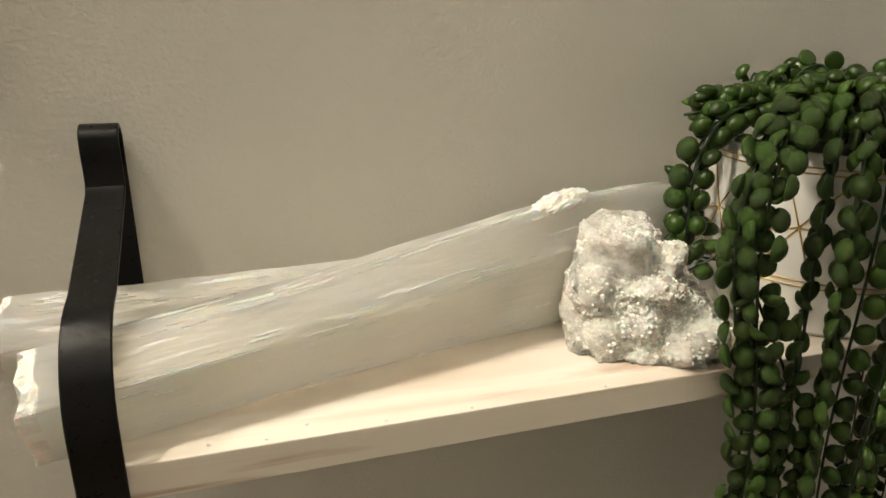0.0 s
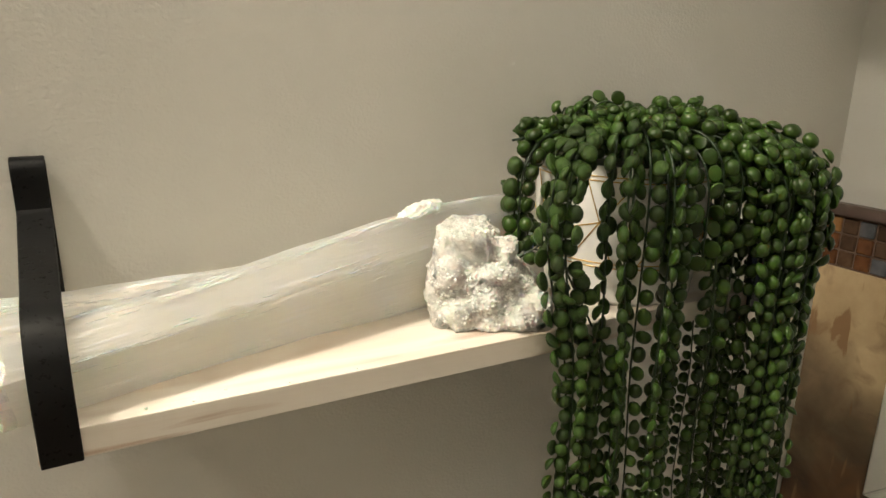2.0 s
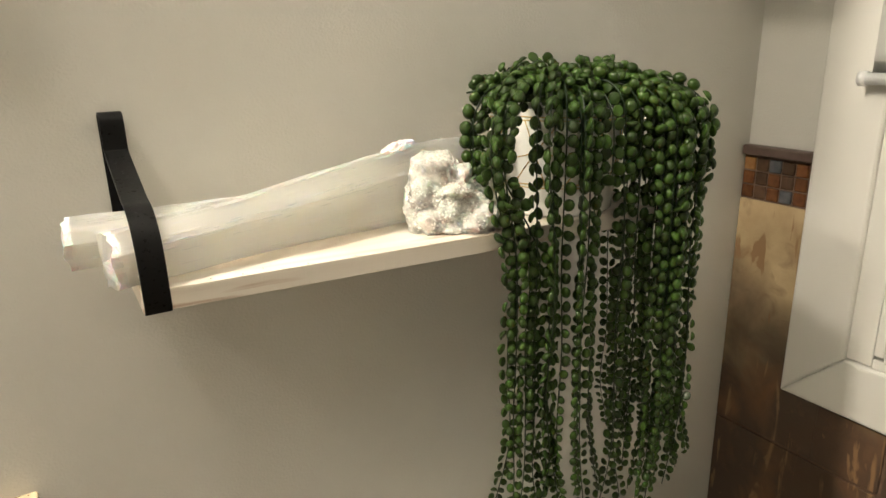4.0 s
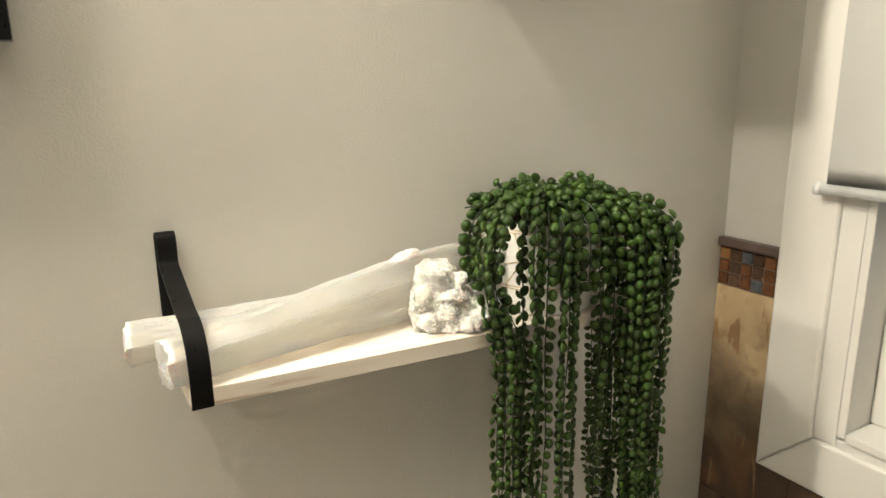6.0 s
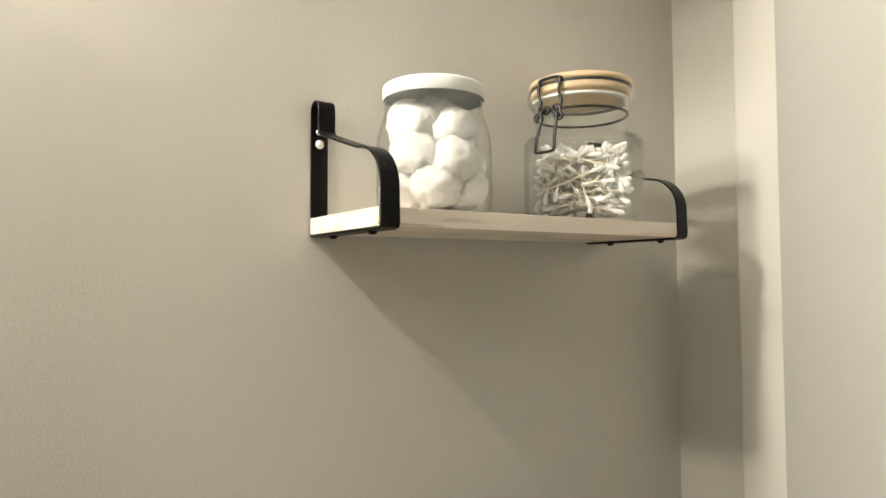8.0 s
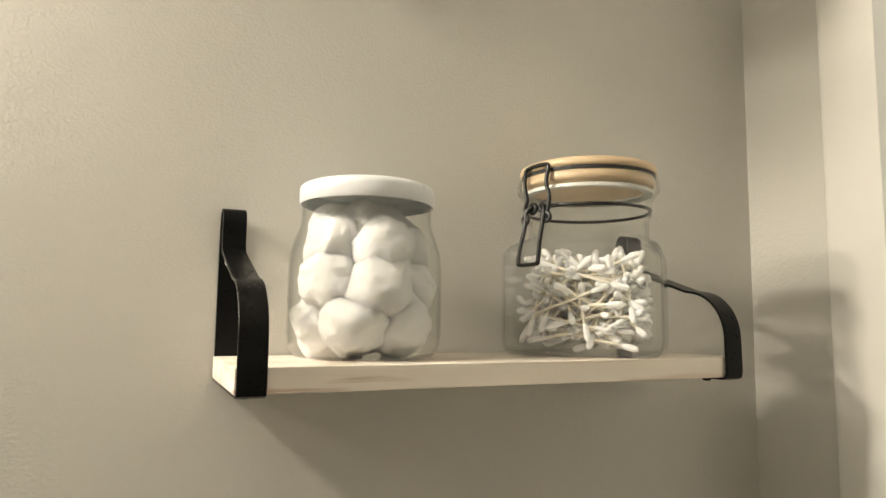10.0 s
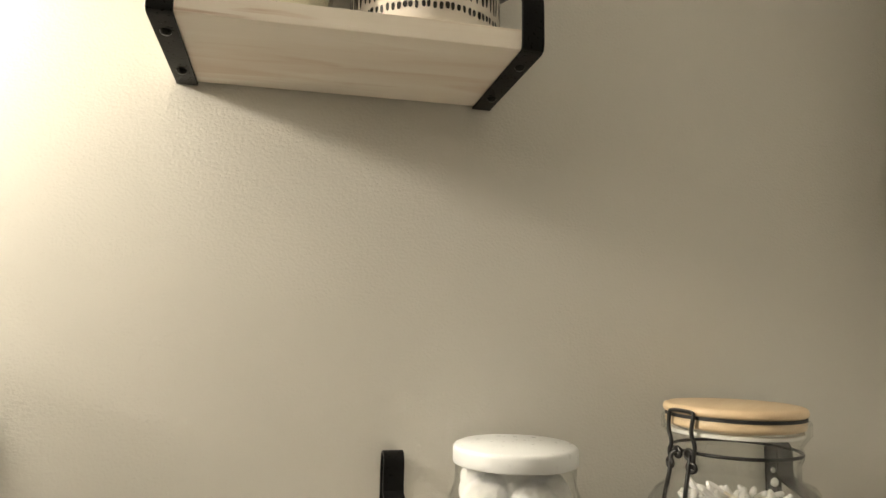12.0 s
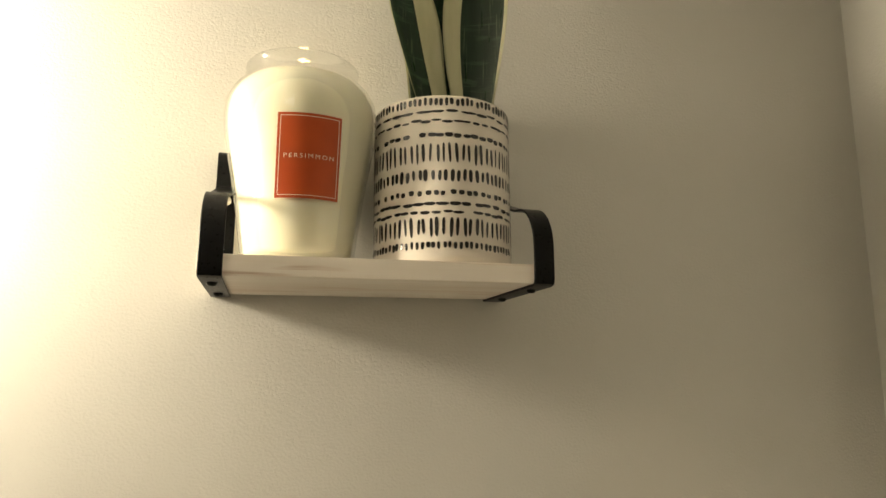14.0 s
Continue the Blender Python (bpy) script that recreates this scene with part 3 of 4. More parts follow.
# ---- crystals ----
def crystal_log(name, label, start, end, heights, widths, seed, facets, taper_end=0.0):
    a, b = Vector(start), Vector(end)
    length = (b - a).length
    bm = bmesh.new()
    N, K = 70, 32
    rings = []
    for i in range(N + 1):
        s = i / N
        h = np.interp(s, [q[0] for q in heights], [q[1] for q in heights])
        w = np.interp(s, [q[0] for q in widths], [q[1] for q in widths])
        ring = []
        for k in range(K):
            ang = 2 * math.pi * k / K
            cy, cz = math.cos(ang), math.sin(ang)
            f = 1 / max(abs(cy * math.cos(q) + cz * math.sin(q)) / d for q, d in facets)
            y, z = cy * f * w, cz * f * h
            nz = noise.noise(Vector((s * 3 + seed, y * 70, z * 70))) * 0.0013 + noise.noise(Vector((s * 9 + seed, y * 260, z * 260))) * 0.0009
            skew = 0.004 * (y / w) * (1 - 2 * s) * (0.5 if taper_end else 1)
            x = s * length + (skew + 0.004 * noise.noise(Vector((y * 120, z * 120, seed + s)))) * (1 if i in (0, N) else 0.6 if i in (1, N - 1) else 0)
            if i == N and taper_end:
                x -= taper_end * (z / h)
            ring.append(bm.verts.new((x, y + nz * cy, z + nz * cz)))
        rings.append(ring)
    for r, q in zip(rings, rings[1:]):
        for k in range(K):
            bm.faces.new((r[k], r[(k + 1) % K], q[(k + 1) % K], q[k]))
    for ring, sgn in ((rings[0], -1), (rings[-1], 1)):
        c = bm.verts.new(sum((v.co for v in ring), Vector()) / K + Vector((sgn * 0.003, 0, 0)))
        mids = [bm.verts.new(v.co.lerp(c.co, 0.5) + Vector((0.003 * noise.noise(v.co * 150), 0, 0))) for v in ring]
        for k in range(K):
            j = (k + 1) % K
            bm.faces.new((ring[k], ring[j], mids[j], mids[k]))
            bm.faces.new((mids[k], mids[j], c))
    bmesh.ops.recalc_face_normals(bm, faces=bm.faces[:])
    # broken ends in white, which also paints in the light shining through them
    ends = {v for r in (rings[0], rings[1], rings[-1], rings[-2]) for v in r}
    for f in bm.faces:
        f.material_index = 1 if all(v in ends or v.co.x < -0.002 or v.co.x > length + 0.002 for v in f.verts) and noise.noise(f.calc_center_median() * 160) > -0.30 else 0
    lookup = [[v.co.copy() for v in r] for r in rings]
    ob = obj(name, bm, [SELENITE, CHIP_GLINT])
    # white slivers painting glints of cleavage fibres, on a few upper and front tracks
    fr = random.Random(int(seed * 10))
    fb = bmesh.new()
    tracks = [fr.randrange(7, 20) for _ in range(6)]
    for _ in range(170):
        k = tracks[fr.randrange(len(tracks))] + fr.choice((0, 0, 0, 1, -1))
        i0 = fr.randrange(2, N - 8)
        n = min(N - 2 - i0, fr.choice((1, 2, 2, 3, 4, 7)))
        off, wd = fr.uniform(0, 1), fr.uniform(0.00016, 0.00060)
        line = []
        for i in range(i0, i0 + n + 1):
            p = lookup[i][k % K].lerp(lookup[i][(k + 1) % K], off)
            nrm = Vector((0, p.y, p.z)).normalized()
            t = Vector((0, -nrm.z, nrm.y))
            wob = 0.0003 * fr.uniform(-1, 1)
            w = wd * (0.25 if i in (i0, i0 + n) else fr.uniform(0.6, 1.2))
            line.append((fb.verts.new(p + nrm * 0.00012 + t * (wob - w)), fb.verts.new(p + nrm * 0.0005 + t * wob), fb.verts.new(p + nrm * 0.00012 + t * (wob + w))))
        for q, r in zip(line, line[1:]):
            for j in range(2):
                fb.faces.new((q[j], q[j + 1], r[j + 1], r[j]))
    tagged(part("fibre_sheen", fb, CHIP_GLINT, ob, "white slivers painting glints on cleavage fibres"), kind="stuff")
    d = (b - a).normalized()
    ob.matrix_basis = Matrix.Translation(a) @ pose(0, 0, 0, 0, 0, math.degrees(math.atan2(d.y, d.x))) @ pose(0, 0, 0, 0, -math.degrees(math.asin(d.z)), 0)
    for p in ob.data.polygons:
        p.use_smooth = True
    ob.data.set_sharp_from_angle(angle=radians(32))
    return tagged(ob, label, "crystal", "selenite logs")


FACETS = [(0.15, 1.0), (1.45, 1.0), (0.80, 1.16), (2.35, 1.12)]
front_log = crystal_log("selenite_log", "large milky selenite log resting across the shelf", (-0.2640, -0.1080, 1.2330), (0.068, -0.0290, 1.2465),
                        [(0, 0.0182), (0.33, 0.0218), (0.75, 0.0335), (0.9, 0.0320), (1, 0.0290)], [(0, 0.0195), (0.5, 0.0195), (1, 0.0185)], 3.1, FACETS, 0.012)
back_log = crystal_log("selenite_log", "smaller fibrous selenite log lying against the wall", (-0.2845, -0.0480, 1.2335), (-0.055, -0.026, 1.2290),
                       [(0, 0.0175), (0.5, 0.0170), (1, 0.0160)], [(0, 0.0170), (1, 0.0150)], 8.7, [(0.35, 1.0), (1.75, 1.0), (1.1, 1.1), (2.6, 1.1)])
# bright broken notch on the log's upper edge
bm = bmesh.new()
made = ball(bm, (0, 0, 0), (0.0200, 0.008, 0.0058), 4)
for v in made:
    v.co += v.co.normalized() * 0.0022 * noise.noise(v.co * 420) + Vector((0, 0, 0.16 * v.co.x))
c = part("chip", bm, CHIP_GLINT, front_log, "bright freshly broken notch")
c.location = (0.246, -0.004, 0.0335)
bm = bmesh.new()
made = ball(bm, (0, 0, 0), (0.016, 0.012, 0.019), 3)
for v in made:
    v.co.x *= 1 - 0.3 * v.co.z / 0.019
    v.co += v.co.normalized() * 0.004 * noise.noise(v.co * 90)
tagged(obj("crystal_piece", bm, SELENITE), "small cloudy pale crystal piece beside the cluster", "crystal").location = (0.052, -0.074, top1(0.052) + 0.0165)

# crumbs broken off the log, along the board's front edge
rng = random.Random(17)
for x, y in ((-0.205, -0.1240), (-0.184, -0.1262), (-0.168, -0.1205), (-0.137, -0.1268), (-0.100, -0.1272), (-0.0355, -0.1275)):
    bm = bmesh.new()
    for v in ball(bm, (0, 0, 0), (0.0009, 0.0006, 0.0005), 2):
        v.co += v.co.normalized() * 0.0003 * noise.noise(v.co * 2500 + Vector((x * 90, y * 70, 0)))
    tagged(obj("crystal_crumb", bm, CHIP_GLINT), "tiny white crystal crumb on the shelf edge", "crumb", "crystal crumbs on the shelf").location = (x, y, top1(x) + 0.0004)

# quartz cluster
cluster = thing("crystal_cluster", "white sparkling quartz cluster on green-grey rock matrix", "crystal", (0.007, -0.0875, top1(0.007) + 0.0003))
cluster.matrix_basis = cluster.matrix_basis @ pose(0, 0, 0, 0, FALL1, -27) @ Matrix.Scale(1.07, 4)
# two angular blocks, given by the planes that bound them, and rounded knobs
def planes(*rows):
    return [(Vector(n).normalized(), Vector(p)) for n, p in rows]


TALL = planes(((-1, 0, -0.32), (-0.0365, 0, 0.010)), ((-1, -0.1, 0.26), (-0.0385, 0, 0.020)), ((-0.8, 0.6, 0.2), (-0.030, 0.018, 0.02)), ((-0.75, -0.65, 0.1), (-0.034, -0.017, 0.01)), ((-0.06, -0.14, 1), (-0.012, 0, 0.0565)), ((0.8, -0.1, 0.75), (0.0, 0, 0.056)), ((1, 0, 0.15), (0.012, 0, 0.03)), ((0, -1, 0.20), (0, -0.022, 0.012)), ((0.1, 1, 0.1), (0, 0.020, 0.02)), ((0, 0, -1), (0, 0, 0)), ((-0.3, -0.6, 0.8), (-0.020, -0.014, 0.0535)))
LOW = planes(((-1, 0, 0), (-0.02, 0, 0)), ((0, 0, 1), (0, 0, 0.036)), ((0.95, -0.1, 1), (0.018, 0, 0.0345)), ((1, 0, 0.15), (0.0395, 0, 0.006)), ((0.7, -0.7, 0.1), (0.036, -0.016, 0.01)), ((0.1, -1, 0.30), (0.02, -0.024, 0.010)), ((0, 1, 0.1), (0, 0.018, 0.02)), ((0, 0, -1), (0, 0, 0)), ((0.8, 0.7, 0.1), (0.034, 0.012, 0.01)))
BLOBS = [((0.010, -0.008, 0.0450), (0.0070, 0.009, 0.0070)), ((0.005, -0.0205, 0.0335), (0.0120, 0.0075, 0.0060)), ((-0.024, -0.019, 0.030), (0.010, 0.008, 0.013)), ((-0.012, -0.014, 0.052), (0.012, 0.010, 0.006)), ((0.018, -0.0245, 0.007), (0.010, 0.007, 0.007)), ((-0.018, -0.021, 0.010), (0.011, 0.009, 0.010)), ((0.028, -0.018, 0.012), (0.011, 0.011, 0.010)), ((-0.002, -0.021, 0.017), (0.010, 0.008, 0.010))]
PITS = [((0.010, -0.026, 0.0235), 0.005, 0.0055), ((-0.0075, -0.028, 0.003), 0.0045, 0.006), ((-0.010, -0.024, 0.043), 0.006, 0.004), ((0.017, -0.016, 0.038), 0.005, 0.005)]
core = Vector((0.002, -0.004, 0.018))


def cluster_radius(d):
    best = 0.006
    for block in (TALL, LOW):
        best = max(best, min([(p - core).dot(n) / n.dot(d) for n, p in block if n.dot(d) > 1e-4]))
    for c, r in BLOBS:
        o = Vector([(core[i] - c[i]) / r[i] for i in range(3)])
        e = Vector([d[i] / r[i] for i in range(3)])
        A, B, C = e.dot(e), 2 * o.dot(e), o.dot(o) - 1
        disc = B * B - 4 * A * C
        if disc > 0:
            best = max(best, (-B + math.sqrt(disc)) / (2 * A))
    return best


bm = bmesh.new()
bmesh.ops.create_icosphere(bm, subdivisions=6, radius=1)
for v in bm.verts:
    d = v.co.normalized()
    r = cluster_radius(d)
    p = core + d * r
    r -= sum(depth * math.exp(-((p - Vector(c)).length / wide) ** 2) for c, wide, depth in PITS)
    r += 0.0016 * noise.noise(p * 85) + 0.0017 * noise.noise(p * 240) + 0.0011 * noise.noise(p * 560)
    v.co = core + d * r
    v.co.z = max(v.co.z, 0.0)
for f in bm.faces:
    c = f.calc_center_median()
    side = noise.noise(c * 130) * 0.010
    f.material_index = 1 if (c.x < -0.0345 + side and c.z < 0.046) or c.z < 0.0025 or noise.noise(c * 110 + Vector((4, 2, 7))) > 0.70 or (c.x < -0.020 and noise.noise(c * 170 + Vector((1, 5, 2))) > 0.42) else 0
bm.normal_update()
pick = [(f.calc_center_median(), f.normal.copy()) for f in bm.faces if f.material_index == 0 and f.calc_center_median().z > 0.004]
part("matrix", bm, [ROCK, ROCK_DARK], cluster, "pale crusted rock", True)
rng = random.Random(5)
bm = bmesh.new()
for c, nrm in rng.sample(pick, min(2100, len(pick))):
    ax = (nrm + 0.55 * Vector((rng.uniform(-1, 1), rng.uniform(-1, 1), rng.uniform(-1, 1)))).normalized()
    u = ax.orthogonal().normalized()
    w = ax.cross(u)
    r, h = 0.0003 + 0.0010 * rng.random() ** 2, rng.uniform(0.0000, 0.0006)
    base = [bm.verts.new(c - ax * 0.0006 + r * (math.cos(k * math.pi / 3) * u + math.sin(k * math.pi / 3) * w)) for k in range(6)]
    top = [bm.verts.new(v.co + ax * (h + 0.0006)) for v in base]
    tip = bm.verts.new(c + ax * (h + r * 0.7))
    for k in range(6):
        bm.faces.new((base[k], base[(k + 1) % 6], top[(k + 1) % 6], top[k]))
        bm.faces.new((top[k], top[(k + 1) % 6], tip))
tagged(part("quartz_crust", bm, QUARTZ, cluster, "tiny glittering quartz points"), kind="stuff")


# ---- trailing plant in its white pot ----
PX, PY = 0.137, -0.069
pot = thing("plant_pot", "white ceramic pot with thin gold geometric lines", "pot", (PX, PY, top1(PX)))
pot.matrix_basis = pot.matrix_basis @ pose(0, 0, 0, 0, FALL1, 0)
PR = [(0.0, 0.0), (0.054, 0.0), (0.0575, 0.003), (0.0625, 0.06), (0.0645, 0.096), (0.0640, 0.0985), (0.0615, 0.0985), (0.0600, 0.09), (0.0, 0.088)]
part("body", lathe(PR, 72), CERAMIC, pot, "glossy white ceramic", True).data.set_sharp_from_angle(angle=radians(40))
part("soil", lathe([(0.0, 0.0915), (0.058, 0.0895), (0.059, 0.0885)], 32), SOIL, pot, "dark foam filling")


def pot_r(z):
    return np.interp(z, [0.003, 0.06, 0.096], [0.0575, 0.0625, 0.0645]) + 0.0002


def on_pot(a, z):
    return Vector((pot_r(z) * math.cos(a), pot_r(z) * math.sin(a), z))


bm = bmesh.new()
for z in (0.0915, 0.0885, 0.0310, 0.0280):
    tube([on_pot(2 * math.pi * k / 60, z) for k in range(60)], 0.00045, 5, bm, True)
for k in range(8):
    a = radians(-145.5 + 45 * k)
    node = (a, 0.0600)
    for da, z in ((-9, 0.0885), (9, 0.031), (-22.5, 0.053), (22.5, 0.057), (-19, 0.031), (20, 0.0885)):
        tube([on_pot(a + radians(da) * s / 6, 0.06 + (z - 0.06) * s / 6) for s in range(7)], 0.00045, 5, bm)
part("gold_pattern", bm, GOLD, pot, "thin gold line pattern", True)

plant = thing("trailing_plant", "artificial string-of-pearls plant trailing far below the shelf", "plant", (PX, PY, CROWN))


def bead(bm, m, r):
    """A domed, slightly cupped leaf, thick at the middle."""
    prof = ((0.0, 0.68), (0.42, 0.60), (0.80, 0.34), (1.0, -0.02), (0.80, -0.10), (0.0, -0.06))
    rings = []
    for q, z in prof:
        if q == 0:
            rings.append([bm.verts.new(m @ Vector((0, 0, z * r)))])
        else:
            rings.append([bm.verts.new(m @ Vector((q * r * math.cos(k * math.pi / 6) * 0.90, q * r * math.sin(k * math.pi / 6) * (1.0 if k < 7 else 1.06), z * r))) for k in range(12)])
    for a, b in zip(rings, rings[1:]):
        for k in range(12):
            j = (k + 1) % 12
            if len(a) == 1:
                bm.faces.new((a[0], b[k], b[j]))
            elif len(b) == 1:
                bm.faces.new((a[k], b[0], a[j]))
            else:
                bm.faces.new((a[k], b[k], b[j], a[j]))


bm = bmesh.new()
bead(bm, Matrix.Identity(4), 1.0)
BEAD = bpy.data.meshes.new("leaf")
bm.normal_update(), bm.to_mesh(BEAD), bm.free()
BEAD.materials.append(LEAF)
for p in BEAD.polygons:
    p.use_smooth = True

rng = random.Random(11)
leaves = []


def leaf_at(p, out, up, r):
    z = out.normalized()
    y = (up - z * up.dot(z)).normalized()
    x = y.cross(z)
    m = Matrix((x, y, z)).transposed().to_4x4()
    m.translation = p
    leaves.append((m, r))


def vine(points, pitch=0.0122, size=0.0057, wild=0.36):
    """A dark stem with pairs of leaves in one slowly turning plane; smaller and closer towards a long strand's tip."""
    path = smooth_path(points, 26)
    part("vine", tube(path[::2] + [path[-1]], lambda s: 0.00095 - 0.0004 * s, 5), STEM, plant, "", True)
    turn = rng.gauss(0, 0.55) if rng.random() < 0.58 else rng.uniform(0, 6.28)
    slow, run = rng.uniform(-4, 4), 0.0
    for a, b in zip(path, path[1:]):
        step = (b - a).length
        run += step
        turn += slow * step
        far = min(1, max(0, (-0.10 - a.z) / 0.24))
        if run < pitch * (1 - 0.27 * far):
            continue
        run = 0.0
        d = (b - a).normalized()
        out = Vector((a.x, a.y, 0)) + Vector((-0.06, -0.09, 0.03))
        out = (out - d * out.dot(d)).normalized()
        side = d.cross(out).normalized()
        arm, face = side * math.cos(turn) + out * math.sin(turn), out * math.cos(turn) - side * math.sin(turn)
        for sgn in (1, -1):
            if rng.random() < 0.03:
                continue
            r = size * rng.uniform(0.90, 1.10) * (1 - 0.27 * far)
            nrm = face + 0.35 * sgn * arm + wild * Vector((rng.gauss(0, 1), rng.gauss(0, 1), rng.gauss(0, 1)))
            leaf_at(a + sgn * arm * r * rng.uniform(0.92, 1.12) + d * rng.uniform(-0.0012, 0.0012) + face * 0.0010, nrm, -d, r)


def hanging(hx, hy, zend, lift, drift=0.0):
    """From the pot's middle over its rim and down; hx, hy, zend in the room."""
    x, y, z = hx - PX, hy - PY, zend - CROWN
    sx, sy = x * 0.22 + rng.uniform(-0.012, 0.012), y * 0.22 + rng.uniform(-0.012, 0.012)
    w = lambda q: rng.uniform(-q, q)
    pts = [(sx, sy, 0.004), (x * 0.45, y * 0.45, lift), (x * 0.80, y * 0.80, lift - 0.004), (x * 0.98, y * 0.98, lift - 0.026), (x, y, lift - 0.07)]
    top = lift - 0.07
    steps = max(2, int((top - z) / 0.07))
    for k in range(1, steps + 1):
        s = k / steps
        curl = 0.020 * max(0, s - 0.84) / 0.16
        pts.append((x + drift * min(1, 5 * s) + w(0.0030) + curl * w(1), y + w(0.0025) + curl * w(0.6), top + (z - top) * s))
    return pts


# strands at the pot's corner part round it and close again below the board
front = [(0.018, -0.138, 0.018), (0.026, -0.143, 0.014), (0.023, -0.140, 0.030), (0.027, -0.137, 0.040), (0.060, -0.141, 0.002), (0.067, -0.149, 0.004), (0.077, -0.143, 0.0)]
front += [(x, -0.139 - 0.018 * rng.random(), rng.uniform(-0.005, 0.005)) for x in (0.086, 0.099, 0.113, 0.126, 0.150, 0.166, 0.182, 0.197, 0.213)]
for hx, hy, drift in front:
    vine(hanging(hx, hy, rng.uniform(0.872, 0.955), rng.uniform(0.010, 0.026), drift))
front_low = [(0.186, -0.161), (0.206, -0.164)]
for hx, hy in front_low + [(0.222, -0.160), (0.232, -0.150), (0.241, -0.130), (0.244, -0.110), (0.247, -0.088), (0.246, -0.066), (0.245, -0.042), (0.236, -0.162)]:
    vine(hanging(hx, hy, rng.uniform(0.875, 0.955), rng.uniform(0.008, 0.020)))
# short strands over the board and the outer tips
for hx, hy, ze in ((0.036, -0.082, 1.248), (0.044, -0.066, 1.262), (0.058, -0.055, 1.29), (0.238, -0.166, 1.245), (0.232, -0.172, 1.225), (0.10, -0.150, 1.27), (0.17, -0.150, 1.26), (0.205, -0.155, 1.27), (0.135, -0.152, 1.25)):
    vine(hanging(hx, hy, ze, rng.uniform(0.010, 0.020)), 0.0115, 0.0058)
vine([(-0.060, -0.040, 0.014), (-0.078, -0.046, -0.002), (-0.090, -0.047, -0.030), (-0.101, -0.043, -0.046), (0.021 - PX, -0.105 - PY, 1.252 - CROWN)], 0.0110, 0.0046)
# loops that lie over the crown
for k in range(13):
    a0 = rng.uniform(0, 6.28)
    a1 = a0 + rng.uniform(1.2, 2.6)
    r0, r1 = rng.uniform(0.045, 0.082), rng.uniform(0.045, 0.085)
    pts = [(1.15 * r0 * math.cos(a0), 0.70 * r0 * math.sin(a0), rng.uniform(0.006, 0.02)), (0.03 * math.cos((a0 + a1) / 2), 0.02 * math.sin((a0 + a1) / 2), rng.uniform(0.012, 0.024)), (1.15 * r1 * math.cos(a1), 0.70 * r1 * math.sin(a1), rng.uniform(0.004, 0.016))]
    vine(pts, 0.0105, 0.0054, 0.40)
for k in range(16):
    a, q = rng.uniform(0, 6.28), rng.uniform(0.3, 1.0)
    x, y = 0.075 * q * math.cos(a), 0.048 * q * math.sin(a)
    z = 0.008 + 0.014 * (1 - q ** 3) - 0.010 * math.exp(-((x - 0.012) / 0.016) ** 2)
    u = rng.uniform(-0.016, 0.016)
    vine([(x, y, z - 0.01), (x + 0.4 * u, y - 0.004, z + 0.010), (x + u, y - 0.008, z + rng.uniform(0.010, 0.020)), (x + 1.5 * u, y - 0.012, z + rng.uniform(0.002, 0.016))], 0.0095, 0.0052, 0.40)
for k in range(150):
    a, q = rng.uniform(0, 6.28), math.sqrt(rng.random())
    p = Vector((0.082 * q * math.cos(a), 0.056 * q * math.sin(a), 0.002 + 0.020 * (1 - q ** 3) + rng.uniform(-0.006, 0.005)))
    leaf_at(p, Vector((p.x * 9, p.y * 9 - 0.4, 0.7)) + Vector((rng.uniform(-1, 1), rng.uniform(-1, 1), rng.uniform(-0.4, 0.8))), Vector((rng.uniform(-1, 1), rng.uniform(-1, 1), 0.5)), rng.uniform(0.0046, 0.0064))

# extra outer strands, added to darken the plant's shaded side
for hx, hy in ((0.252, -0.136), (0.254, -0.118), (0.254, -0.096), (0.253, -0.072), (0.226, -0.170), (0.210, -0.171), (0.196, -0.168)):
    vine(hanging(hx, hy, rng.uniform(0.88, 0.95), rng.uniform(0.004, 0.012)))

leaves.sort(key=lambda q: q[0].translation.x + 0.8 * q[0].translation.y - 0.15 * q[0].translation.z)
for m, r in leaves[:290]:
    o = new("leaf", BEAD)
    o.parent = plant
    o.matrix_basis = m @ Matrix.Diagonal((r, r, r, 1))
verts, faces = [], []
base_v, base_f = [v.co.copy() for v in BEAD.vertices], [tuple(p.vertices) for p in BEAD.polygons]
for m, r in leaves[290:]:
    n0 = len(verts)
    verts += [tuple(m @ (v * r)) for v in base_v]
    faces += [tuple(i + n0 for i in f) for f in base_f]
me = bpy.data.meshes.new("foliage")
me.from_pydata(verts, [], faces)
me.materials.append(LEAF)
me.polygons.foreach_set("use_smooth", [True] * len(me.polygons))
fo = new("foliage", me)
fo.parent = plant
tagged(fo, "round domed green leaves", kind="stuff")

# ---- jar of cotton balls ----
J1 = (0.0925, -0.067)
jar = thing("glass_jar", "round glass jar of cotton balls with a white lid", "jar", (*J1, top2(J1[0])))
outer = [(0.0, 0.0012), (0.040, 0.0005), (0.0475, 0.002), (0.0515, 0.007), (0.0530, 0.016), (0.0530, 0.060), (0.0520, 0.071), (0.0490, 0.081), (0.0460, 0.088), (0.0452, 0.094), (0.0455, 0.108)]
g = part("glass", lathe(shell(outer, 0.0010), 72), GLASS, jar, "clear glass body", True)
g.visible_shadow = False
part("lid", lathe([(0.0, 0.1180), (0.042, 0.1180), (0.0435, 0.1167), (0.0452, 0.1167), (0.0468, 0.1152), (0.0472, 0.1130), (0.0472, 0.1045), (0.0466, 0.1037), (0.0458, 0.1040), (0.0458, 0.1145), (0.0, 0.1150)], 72), LIDPAINT, jar, "white enamelled twist lid", True).data.set_sharp_from_angle(angle=radians(50))
